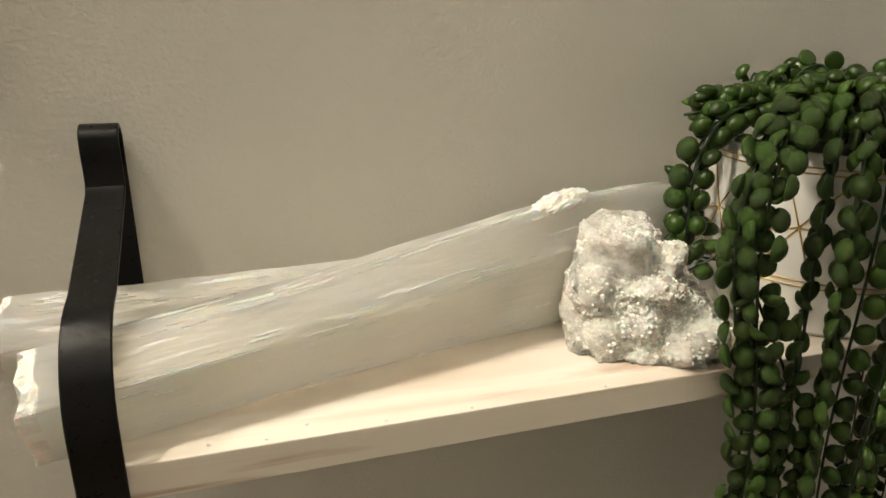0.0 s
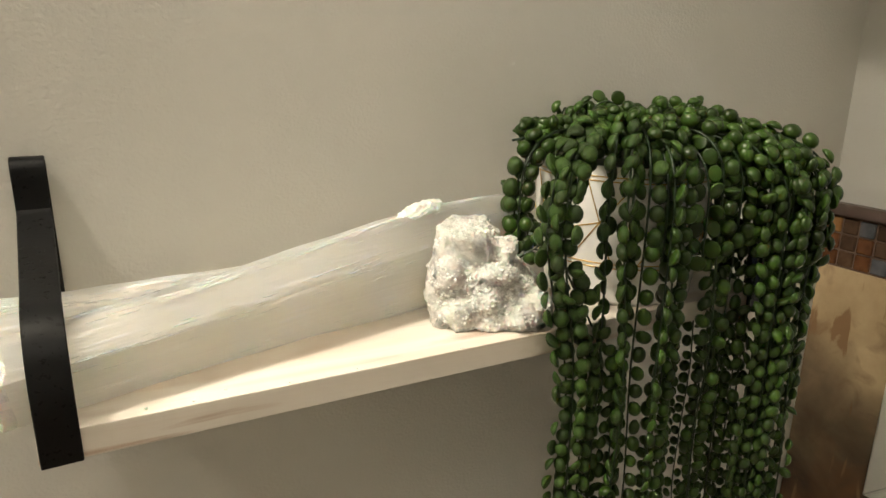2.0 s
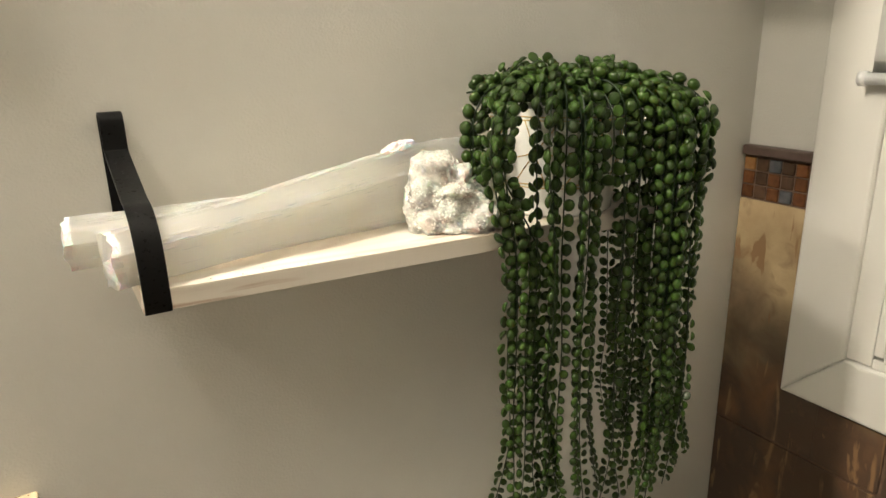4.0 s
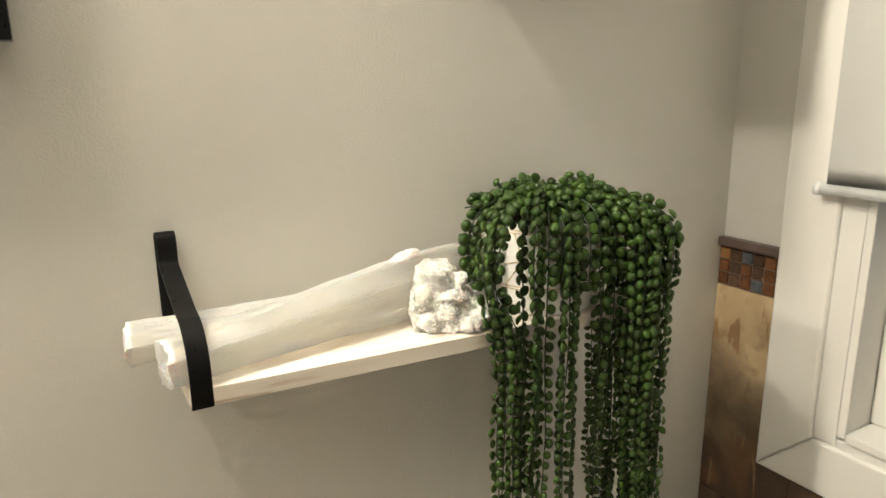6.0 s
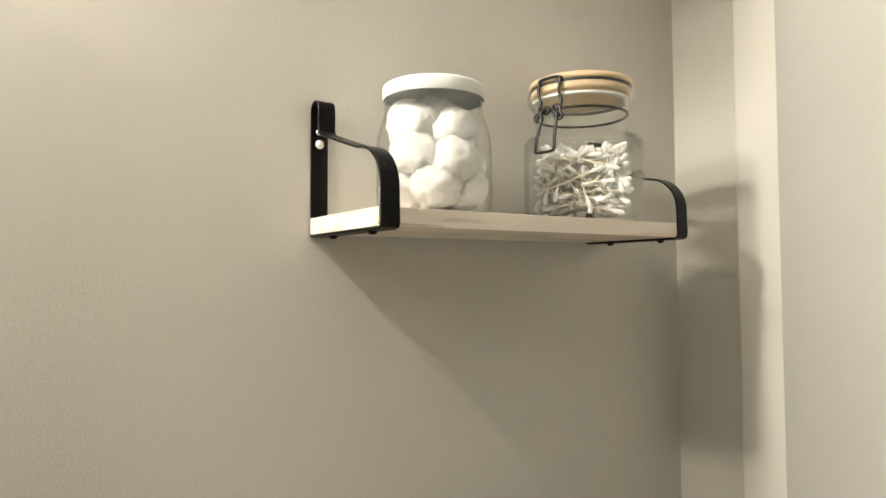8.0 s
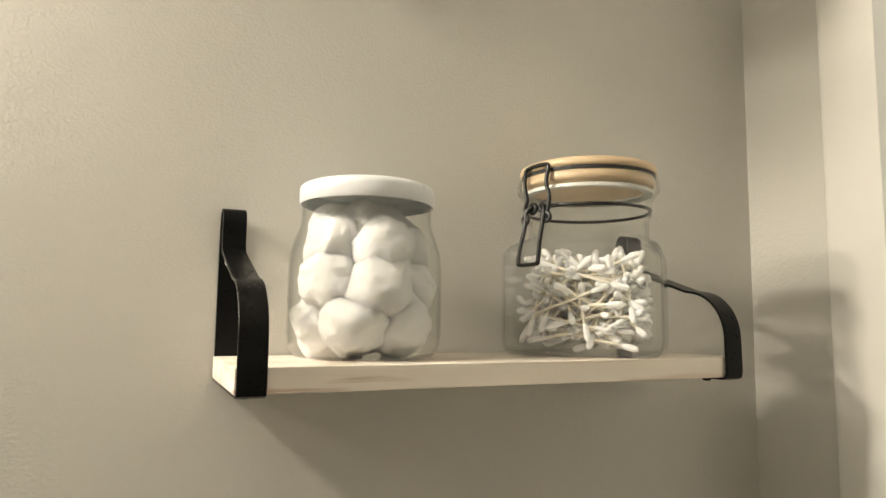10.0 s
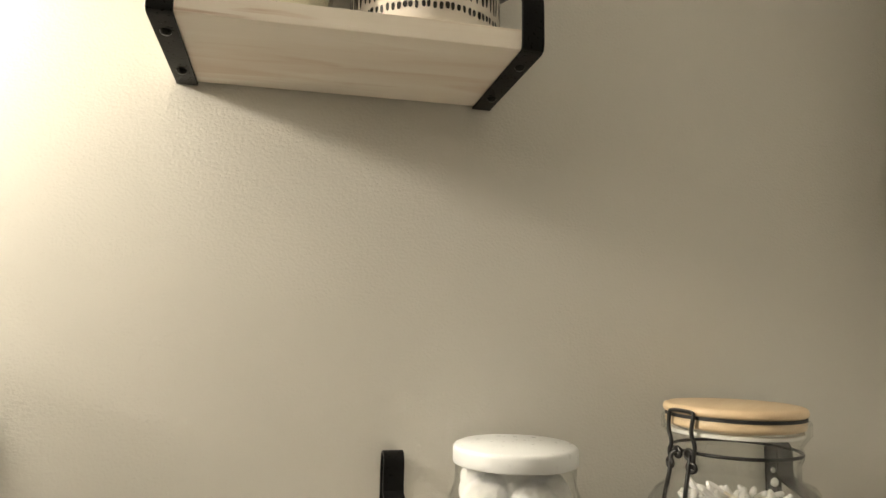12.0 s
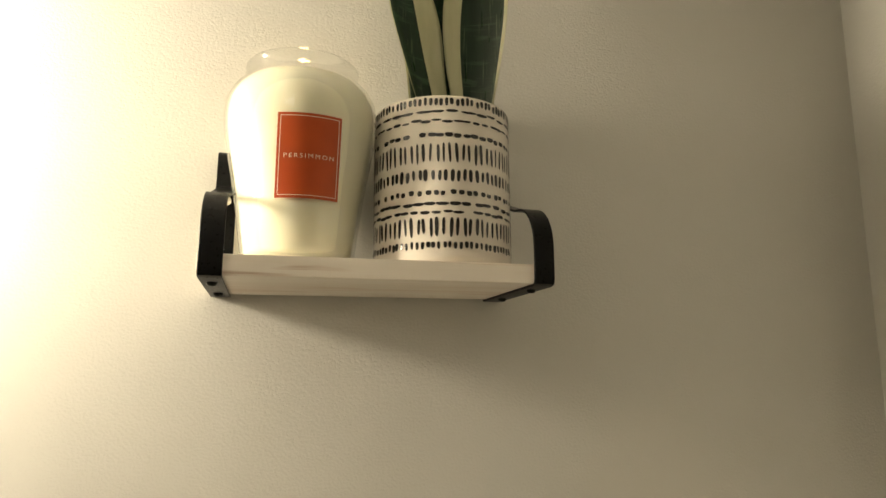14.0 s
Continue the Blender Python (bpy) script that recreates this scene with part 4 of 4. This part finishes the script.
for o in jar.children:
    for v in o.data.vertices:
        v.co.z *= 1.022
rng = random.Random(3)
bm = bmesh.new()
for v in ball(bm, (0, 0, 0), 1.0, 5):
    d = v.co.normalized()
    v.co = d * (1 + 0.14 * noise.noise(d * 1.8) + 0.07 * noise.noise(d * 4) + 0.03 * noise.noise(d * 9) + 0.012 * noise.noise(d * 30) + 0.008 * noise.noise(d * 70))
COT = bpy.data.meshes.new("cotton_ball")
bm.to_mesh(COT), bm.free()
COT.materials.append(COTTON)
for p in COT.polygons:
    p.use_smooth = True
spots = []
for layer, (z, n, q, ph) in enumerate(((0.0255, 5, 0.0262, 0.35), (0.0500, 5, 0.0262, 0.95), (0.0735, 4, 0.0230, 0.15))):
    spots += [(q * math.cos(2 * math.pi * k / n + ph), q * math.sin(2 * math.pi * k / n + ph), z + rng.uniform(-0.003, 0.003)) for k in range(n)]
spots += [(0, 0, 0.028), (0.003, 0, 0.06), (0.0, -0.004, 0.086), (0.016, 0.012, 0.088), (-0.018, 0.010, 0.087)]
for x, y, z in spots:
    o = tagged(new("cotton_ball", COT), "fluffy white cotton ball inside the glass jar", "cotton ball", "cotton balls in the jar")
    s = rng.uniform(0.0212, 0.0236)
    o.matrix_basis = pose(J1[0] + x, J1[1] + y, top2(J1[0]) + z, rng.uniform(0, 360), rng.uniform(0, 360), rng.uniform(0, 360)) @ Matrix.Diagonal((s * rng.uniform(1.0, 1.12), s, s * rng.uniform(0.92, 1.05), 1))

# ---- clip jar of cotton swabs ----
J2 = (0.2745, -0.0765)
CLIP_H = 0.998
clip = thing("clip_jar", "square glass clip-top jar of cotton swabs with bamboo lid", "jar", (*J2, top2(J2[0])), rz=46)
clip.matrix_basis = clip.matrix_basis @ Matrix.Diagonal((1.035, 1.035, 1, 1))


def squircle(half, corner):
    """Radius factor that turns a circle of radius 1 into a rounded square."""
    def f(a):
        c, s = abs(math.cos(a)), abs(math.sin(a))
        lo, hi = 0.0, half * 1.5
        for _ in range(30):
            mid = (lo + hi) / 2
            x, y = mid * c, mid * s
            qx, qy = max(x - (half - corner), 0), max(y - (half - corner), 0)
            inside = max(x, y) <= half and (qx * qx + qy * qy) <= corner * corner
            lo, hi = (mid, hi) if inside else (lo, mid)
        return lo
    return f


def square_lathe(rows, seg=96):
    """rows of (half width, corner radius, z)."""
    bm = bmesh.new()
    rings = []
    for half, corner, z in rows:
        f = squircle(half, corner)
        rings.append([bm.verts.new((f(2 * math.pi * k / seg) * math.cos(2 * math.pi * k / seg), f(2 * math.pi * k / seg) * math.sin(2 * math.pi * k / seg), z)) for k in range(seg)])
    for a, b in zip(rings, rings[1:]):
        for k in range(seg):
            bm.faces.new((a[k], a[(k + 1) % seg], b[(k + 1) % seg], b[k]))
    bm.faces.new(rings[0]), bm.faces.new(rings[-1])
    bmesh.ops.recalc_face_normals(bm, faces=bm.faces[:])
    return bm


out2 = [(0.047, 0.014, 0.0008), (0.0520, 0.012, 0.0020), (0.0555, 0.012, 0.006), (0.0565, 0.0125, 0.012), (0.0565, 0.0125, 0.072), (0.0560, 0.014, 0.078), (0.0530, 0.020, 0.084), (0.0462, 0.036, 0.0905), (0.0455, 0.0452, 0.094), (0.0455, 0.0453, 0.106), (0.0478, 0.0475, 0.110), (0.0478, 0.0475, 0.116), (0.0472, 0.0470, 0.119), (0.0490, 0.0488, 0.122), (0.0528, 0.0526, 0.1275), (0.0540, 0.0538, 0.1290), (0.0540, 0.0538, 0.1365), (0.0532, 0.0530, 0.1385)]
in2 = [(max(a - 0.0017, 0.03), min(max(b - 0.0017, 0.008), a - 0.0018), max(z, 0.0030)) for a, b, z in reversed(out2)]
out2, in2 = [(a, b, z * CLIP_H) for a, b, z in out2], [(a, b, z * CLIP_H) for a, b, z in in2]
g = part("glass", square_lathe(out2 + in2), THICK_GLASS, clip, "thick clear square glass body", True)
g.visible_shadow = False
part("lid", lathe([(0.0, 0.1490), (0.0490, 0.1490), (0.0515, 0.1480), (0.0525, 0.1455), (0.0520, 0.1430), (0.0500, 0.1415), (0.0, 0.1415)], 72), BAMBOO, clip, "pale bamboo lid", True).data.set_sharp_from_angle(angle=radians(50))
part("lid_seat", lathe([(0.0, 0.1395), (0.0495, 0.1398), (0.0506, 0.1388), (0.0508, 0.1345), (0.0500, 0.1325), (0.0475, 0.1315), (0.0430, 0.1310), (0.0, 0.1225)], 72), BAMBOO, clip, "lower bamboo disc", True).data.set_sharp_from_angle(angle=radians(50))
part("gasket", lathe([(0.0, 0.1418), (0.0512, 0.1418), (0.0512, 0.1392), (0.0, 0.1392)], 72), GASKET, clip, "black lid wire and gasket")
part("gasket", lathe([(0.0432, 0.1293), (0.0488, 0.1293), (0.0488, 0.1267), (0.0432, 0.1267)], 72), ANCHOR, clip, "clear rubber seal")
# wire band and latch: at(u, z, d) is u along the rim, z up, d out of it; the latch sits at a corner
LA = radians(192 - 48)


def at(u, z, d):
    a = LA + u / 0.052
    return Vector((d * math.cos(a), d * math.sin(a), z))


part("wire_band", tube([(0.0468 * math.cos(2 * math.pi * k / 64), 0.0468 * math.sin(2 * math.pi * k / 64), 0.1135) for k in range(64)], 0.00135, 8, None, True), BLACK_WIRE, clip, "black wire neck band", True)
bail = [at(-0.0105, 0.106, 0.0545), at(-0.0120, 0.113, 0.0545), at(-0.0100, 0.120, 0.0540), at(-0.0125, 0.130, 0.0545), at(-0.0120, 0.142, 0.0540), at(-0.0090, 0.1445, 0.0530), at(0.0, 0.1450, 0.0525), at(0.0090, 0.1445, 0.0530), at(0.0120, 0.142, 0.0540), at(0.0105, 0.130, 0.0545), at(0.0130, 0.120, 0.0545), at(0.0120, 0.111, 0.0545), at(0.0110, 0.103, 0.0545)]
part("bail", tube(smooth_path(bail, 6), 0.0016, 8), BLACK_WIRE, clip, "black wire bail over the lid", True)
loop = [at(-0.0060, 0.114, 0.0520), at(-0.0090, 0.110, 0.0550), at(-0.0085, 0.098, 0.0570), at(-0.0100, 0.082, 0.0600), at(-0.0105, 0.071, 0.0612), at(-0.0080, 0.0685, 0.0612), at(0.0060, 0.0685, 0.0612), at(0.0082, 0.071, 0.0612), at(0.0085, 0.084, 0.0600), at(0.0090, 0.100, 0.0570), at(0.0090, 0.110, 0.0550), at(0.0060, 0.114, 0.0520)]
part("latch", tube(smooth_path(loop, 6), 0.0016, 8), BLACK_WIRE, clip, "black wire latch handle", True)
for sg in (-1, 1):
    bm = tube([at(sg * 0.0060 + 0.0036 * math.cos(2 * math.pi * k / 14), 0.1125 + 0.0036 * math.sin(2 * math.pi * k / 14), 0.0515) for k in range(14)], 0.0016, 7, None, True)
    tube([at(sg * 0.0105 + 0.0034 * math.cos(2 * math.pi * k / 14), 0.1040 + 0.0034 * math.sin(2 * math.pi * k / 14), 0.0552) for k in range(14)], 0.0016, 7, bm, True)
    part("wire_eye", bm, BLACK_WIRE, clip, "", True)

for o in clip.children:
    if not o.name.startswith("glass"):
        for v in o.data.vertices:
            v.co.z *= CLIP_H
        o.data.update()
stick = lathe([(0.0, -0.0345), (0.0013, -0.0345), (0.0013, 0.0345), (0.0, 0.0345)], 7)
swab = obj("cotton_swab", stick, STICK, None, "", True)
tagged(swab, "white cotton swab with cream paper stick inside the jar", "cotton swab", "cotton swabs in the jar")
for sg in (-1, 1):
    part("tip", lathe([(0.0, sg * 0.0375), (0.0013, sg * 0.0372), (0.0022, sg * 0.0355), (0.0026, sg * 0.0325), (0.0024, sg * 0.0285), (0.0019, sg * 0.0245), (0.0013, sg * 0.0225)], 10), COTTON, swab, "cotton tip", True)
rng = random.Random(21)
c46, s46 = math.cos(radians(46)), math.sin(radians(46))
count = 0
while count < 215:
    zc = 0.010 + 0.064 * rng.random()
    x, y = rng.uniform(-0.040, 0.040), rng.uniform(-0.040, 0.040)
    tilt, az = rng.uniform(25, 105), rng.uniform(0, 360)
    d = Vector((math.sin(radians(tilt)) * math.cos(radians(az)), math.sin(radians(tilt)) * math.sin(radians(az)), math.cos(radians(tilt)))) * 0.0385
    ends = [Vector((x, y, zc)) + d, Vector((x, y, zc)) - d]
    if any(abs(e.x) > 0.0495 or abs(e.y) > 0.0495 or not 0.0055 < e.z < 0.090 - 0.30 * abs(e.x) for e in ends):
        continue
    m = pose(J2[0] + c46 * x - s46 * y, J2[1] + s46 * x + c46 * y, top2(J2[0]) + zc, 0, tilt, az + 46)
    if count == 0:
        swab.matrix_basis = m
    else:
        copy_thing(swab, m)
    count += 1

# ---- candle ----
CX, CY = -0.1066, -0.0640
candle = thing("jar_candle", "large lit cream candle in a glass jar with orange label", "candle", (CX, CY, top3(CX)))
candle.matrix_basis = candle.matrix_basis @ pose(0, 0, 0, 0, FALL3, 0)
CP = [(0.004, 0.0440), (0.012, 0.0460), (0.050, 0.0512), (0.090, 0.0584), (0.112, 0.0622), (0.126, 0.0630), (0.138, 0.0614), (0.148, 0.0562), (0.154, 0.0500), (0.158, 0.0468), (0.1605, 0.0455), (0.165, 0.0458)]


def candle_r(z):
    return float(np.interp(z, [q[0] for q in CP], [q[1] for q in CP]))


co = [(0.0, 0.0010), (0.038, 0.0002), (0.042, 0.0015)] + [(r, z) for z, r in CP] + [(0.0470, 0.1668), (0.0472, 0.1685), (0.0462, 0.1700)]
ci = [(0.0445, 0.1700), (0.0435, 0.165), (0.0432, 0.1610)] + [(r - 0.0026, z) for z, r in reversed(CP[1:-2])] + [(0.040, 0.0055), (0.0, 0.0050)]
g = part("glass", lathe(co + ci, 72), NECK_GLASS, candle, "clear glass jar", True)
g.visible_shadow = False
wp = [(0.0, 0.0053), (0.0395, 0.0058)] + [(r - 0.0029, z) for z, r in CP[1:9]] + [(0.0460, 0.1545), (0.030, 0.1530), (0.0, 0.1525)]
part("wax", lathe(wp, 64), WAX, candle, "creamy pale wax", True)
part("wick", tube([(0, 0, 0.150), (0.0004, 0, 0.159)], 0.0008, 6), GASKET, candle, "black burnt wick")
part("flame", lathe([(0.0, 0.1580), (0.0026, 0.1610), (0.0034, 0.1640), (0.0028, 0.1680), (0.0013, 0.1725), (0.0, 0.1755)], 14), FLAME_MAT, candle, "small burning flame", True)


def wrap(u, z, lift):
    """u along the jar from the label's middle."""
    r = candle_r(z) + lift
    a = LAB_A + u / candle_r(z)
    return Vector((r * math.cos(a), r * math.sin(a), z))


LAB_A, LAB_HALF, LAB_Z = radians(-90 + 4.0), 0.0247, (0.0465, 0.1100)


def label_patch(u0, u1, z0, z1, lift, n=18, k=14):
    bm = bmesh.new()
    grid = [[bm.verts.new(wrap(u0 + (u1 - u0) * i / n, z0 + (z1 - z0) * j / k, lift)) for i in range(n + 1)] for j in range(k + 1)]
    for j in range(k):
        for i in range(n):
            bm.faces.new((grid[j][i], grid[j][i + 1], grid[j + 1][i + 1], grid[j + 1][i]))
    return bm


lab = part("label", label_patch(-LAB_HALF, LAB_HALF, LAB_Z[0], LAB_Z[1], 0.0003), LABEL, candle, "orange paper label with cream lettering", True)
e, w = 0.0021, 0.00045
for u0, u1, z0, z1 in ((-LAB_HALF + e, LAB_HALF - e, LAB_Z[1] - e - w, LAB_Z[1] - e), (-LAB_HALF + e, LAB_HALF - e, LAB_Z[0] + e, LAB_Z[0] + e + w), (-LAB_HALF + e, -LAB_HALF + e + w, LAB_Z[0] + e, LAB_Z[1] - e), (LAB_HALF - e - w, LAB_HALF - e, LAB_Z[0] + e, LAB_Z[1] - e)):
    part("border_line", label_patch(u0, u1, z0, z1, 0.0006), LABEL_INK, lab, "cream border line")
txt = bpy.data.curves.new("lettering", "FONT")
txt.body, txt.align_x, txt.align_y, txt.size, txt.space_character = "PERSIMMON", "CENTER", "CENTER", 0.0056, 1.42
tob = new("lettering_curve", txt)
bpy.context.view_layer.update()
tme = bpy.data.meshes.new_from_object(tob.evaluated_get(bpy.context.evaluated_depsgraph_get()))
bpy.data.objects.remove(tob)
tw = max(v.co.x for v in tme.vertices) - min(v.co.x for v in tme.vertices)
for v in tme.vertices:
    v.co = wrap(v.co.x * (0.0378 / tw), 0.0778 + v.co.y * 0.82, 0.0007)
tme.name = "lettering"
tme.materials.clear()
tme.materials.append(LABEL_INK)
to = new("lettering", tme)
to.parent = lab
tagged(to, "cream capital letters")

# ---- patterned pot and snake plant ----
SX, SY, SR, SH = 0.0152, -0.0640, 0.0592, 0.1375
sp = thing("patterned_pot", "ivory ceramic pot with hand-painted black dashes and dots", "pot", (SX, SY, top3(SX)))
sp.matrix_basis = sp.matrix_basis @ pose(0, 0, 0, 0, FALL3, 0)
part("body", lathe([(0.0, 0.0005), (0.0555, 0.0005), (0.0582, 0.002), (SR, 0.006), (SR, SH - 0.003), (SR - 0.0008, SH - 0.0006), (SR - 0.0020, SH), (SR - 0.0035, SH - 0.001), (SR - 0.004, SH - 0.012), (0.0, SH - 0.013)], 80), POT_GLAZE, sp, "glossy ivory glaze", True).data.set_sharp_from_angle(angle=radians(50))
part("soil", lathe([(0.0, SH - 0.010), (0.053, SH - 0.012), (0.0548, SH - 0.0125)], 32), SOIL, sp, "dark foam filling")
rng = random.Random(8)
# rows: height share, dash width, dash height, spacing, chance of a gap
ROWS_MARKS = [(0.956, 0.0013, 0.0030, 0.0043, 0.10), (0.895, 0.0052, 0.0011, 0.0120, 0.06), (0.838, 0.0036, 0.0010, 0.0085, 0.08), (0.751, 0.0027, 0.0016, 0.0072, 0.06), (0.644, 0.0011, 0.0076, 0.0053, 0.02), (0.509, 0.0014, 0.0044, 0.0052, 0.04), (0.407, 0.0019, 0.0019, 0.0066, 0.08), (0.342, 0.0042, 0.0014, 0.0096, 0.05), (0.293, 0.0036, 0.0012, 0.0086, 0.06), (0.207, 0.0012, 0.0068, 0.0053, 0.02), (0.100, 0.0013, 0.0026, 0.0044, 0.08)]
for share, hw, hh, step, gap in ROWS_MARKS:
    bm = bmesh.new()
    n = int(2 * math.pi * SR / step)
    for k in range(n):
        if rng.random() < 0.4 * gap:
            continue
        a0 = 2 * math.pi * (k + rng.uniform(-0.16, 0.16)) / n
        z0 = share * SH + rng.uniform(-0.0007, 0.0007)
        a_, h_ = hw * rng.uniform(0.90, 1.30), hh * rng.uniform(0.90, 1.22)
        lean = rng.uniform(-0.07, 0.07)
        ring = []
        for j in range(14):
            t = 2 * math.pi * j / 14
            cu, cz = math.cos(t), math.sin(t)
            u = a_ * math.copysign(abs(cu) ** 0.75, cu) * (1 + 0.22 * cz * rng.uniform(0.4, 1))
            z = h_ * math.copysign(abs(cz) ** 0.75, cz)
            a = a0 + (u + lean * z) / SR
            ring.append(bm.verts.new(((SR + 0.00025) * math.cos(a), (SR + 0.00025) * math.sin(a), z0 + z)))
        bm.faces.new(ring)
    tagged(part("painted_band", bm, INK, sp, "band of black painted marks"), kind="stuff")

snake = thing("snake_plant", "dark green snake plant with cream leaf margins", "plant", (SX, SY, top3(SX) + SH - 0.012))


def blade(x, y, height, width, lean_x, lean_y, face, left, right, belly=0.0):
    """A stiff upright leaf, dished across; left and right: the shares of its width that are cream."""
    bm = bmesh.new()
    N, K = 30, 20
    rows = []
    for i in range(N + 1):
        s = i / N
        f = radians(face + 14 * s)
        ux, uy = math.cos(f), math.sin(f)
        w = width * (0.42 + 0.66 * math.sin(math.pi * min(1, s * 0.9 + 0.06))) * (1 - s ** 5)
        row = []
        for k in range(K + 1):
            q = 2 * k / K - 1
            dish = 0.40 * w * q * q + 0.05 * math.sin(s * 15 + q * 2) * abs(q) * w
            bow = belly * math.sin(math.pi * min(1, 1.5 * s))
            px = x + bow + lean_x * s + q * w * ux + dish * uy
            py = y + lean_y * s + q * w * uy - dish * ux
            row.append(bm.verts.new((px, py, s * height)))
        rows.append(row)
    for i in range(N):
        for k in range(K):
            fc = bm.faces.new((rows[i][k], rows[i][k + 1], rows[i + 1][k + 1], rows[i + 1][k]))
            q = (k + 0.5) / K
            fc.material_index = 1 if q < left or q > 1 - right else 0
    bmesh.ops.solidify(bm, geom=bm.faces[:], thickness=0.0016)
    bmesh.ops.recalc_face_normals(bm, faces=bm.faces[:])
    part("leaf", bm, [BLADE, MARGIN], snake, "dark green blade edged in cream", True)


blade(-0.016, -0.028, 0.21, 0.0225, -0.050, -0.010, 14, 0.06, 0.36, -0.002)
blade(0.019, -0.028, 0.23, 0.0265, 0.006, -0.006, -14, 0.30, 0.06, -0.003)
blade(-0.002, 0.000, 0.26, 0.0200, -0.004, 0.004, 4, 0.16, 0.10)
blade(0.034, 0.006, 0.19, 0.0110, 0.022, 0.006, -40, 0.10, 0.24)
blade(-0.018, 0.016, 0.22, 0.0180, -0.018, 0.008, 26, 0.20, 0.16)
blade(0.012, 0.020, 0.24, 0.0170, 0.006, 0.012, -8, 0.22, 0.18)

# ---- toilet below the shelves ----
wc = thing("toilet", "white glazed toilet standing against the wall", "toilet", (0.09, 0, 0))
part("tank_lid", boxed((-0.235, -0.235, 0.735), (0.235, -0.045, 0.760), 0.011, 4), CERAMIC, wc, "", True)
part("tank", boxed((-0.220, -0.220, 0.36), (0.220, -0.050, 0.734), 0.02, 3), CERAMIC, wc)
part("bowl", lathe([(0.0, 0.0), (0.13, 0.0), (0.12, 0.10), (0.15, 0.25), (0.19, 0.37), (0.19, 0.395), (0.15, 0.395), (0.10, 0.30), (0.0, 0.22)], 40), CERAMIC, wc, "", True).location = (0, -0.40, 0)

# ---- tiled dado on the east wall ----
dado = tagged(new("tile_dado"), "brown stone-look tiles with mosaic border", "tiles", kind="structure")
bm = boxed((X_E - 0.006, -0.60, 0.0), (X_E - 0.0003, -0.0005, 0.893))
box(bm, (X_E - 0.006, -0.15, 0.893), (X_E - 0.0003, -0.0005, 1.207))
part("grout", bm, GROUT, dado, "brown grout bed")
part("pencil_trim", boxed((X_E - 0.016, -0.0985, 1.2085), (X_E - 0.0004, -0.0008, 1.222), 0.004, 3), LISTEL, dado, "dark brown pencil trim")
rng = random.Random(4)
for z0, z1 in ((0.811, 1.148), (0.4695, 0.8065), (0.128, 0.465)):
    for y1, y0 in ((-0.0012, -0.2365), (-0.2410, -0.574)):
        if z0 > 0.8:
            z1, y0 = (z1, -0.15) if y1 > -0.1 else (0.893, y0)
        part("tile", boxed((X_E - 0.0090, y0, z0), (X_E - 0.0005, y1, z1), 0.0012), STONE, dado)
part("tile", boxed((X_E - 0.0090, -0.2365, 0.811), (X_E - 0.0005, -0.1503, 0.893), 0.0008), STONE, dado)
MP = 0.0187
for r in range(3):
    for k in range(6):
        y1 = -0.0016 - MP * k
        z0 = 1.1505 + r * 0.0189
        lo, hi = (X_E - 0.0085 + rng.uniform(-0.0006, 0.0006), y1 - MP + 0.0022, z0), (X_E - 0.0006, y1, z0 + 0.0168)
        part("mosaic_tile", boxed(lo, hi, 0.0010, 1), MOSAICS[rng.choice((0, 0, 1, 1, 2, 3))], dado)
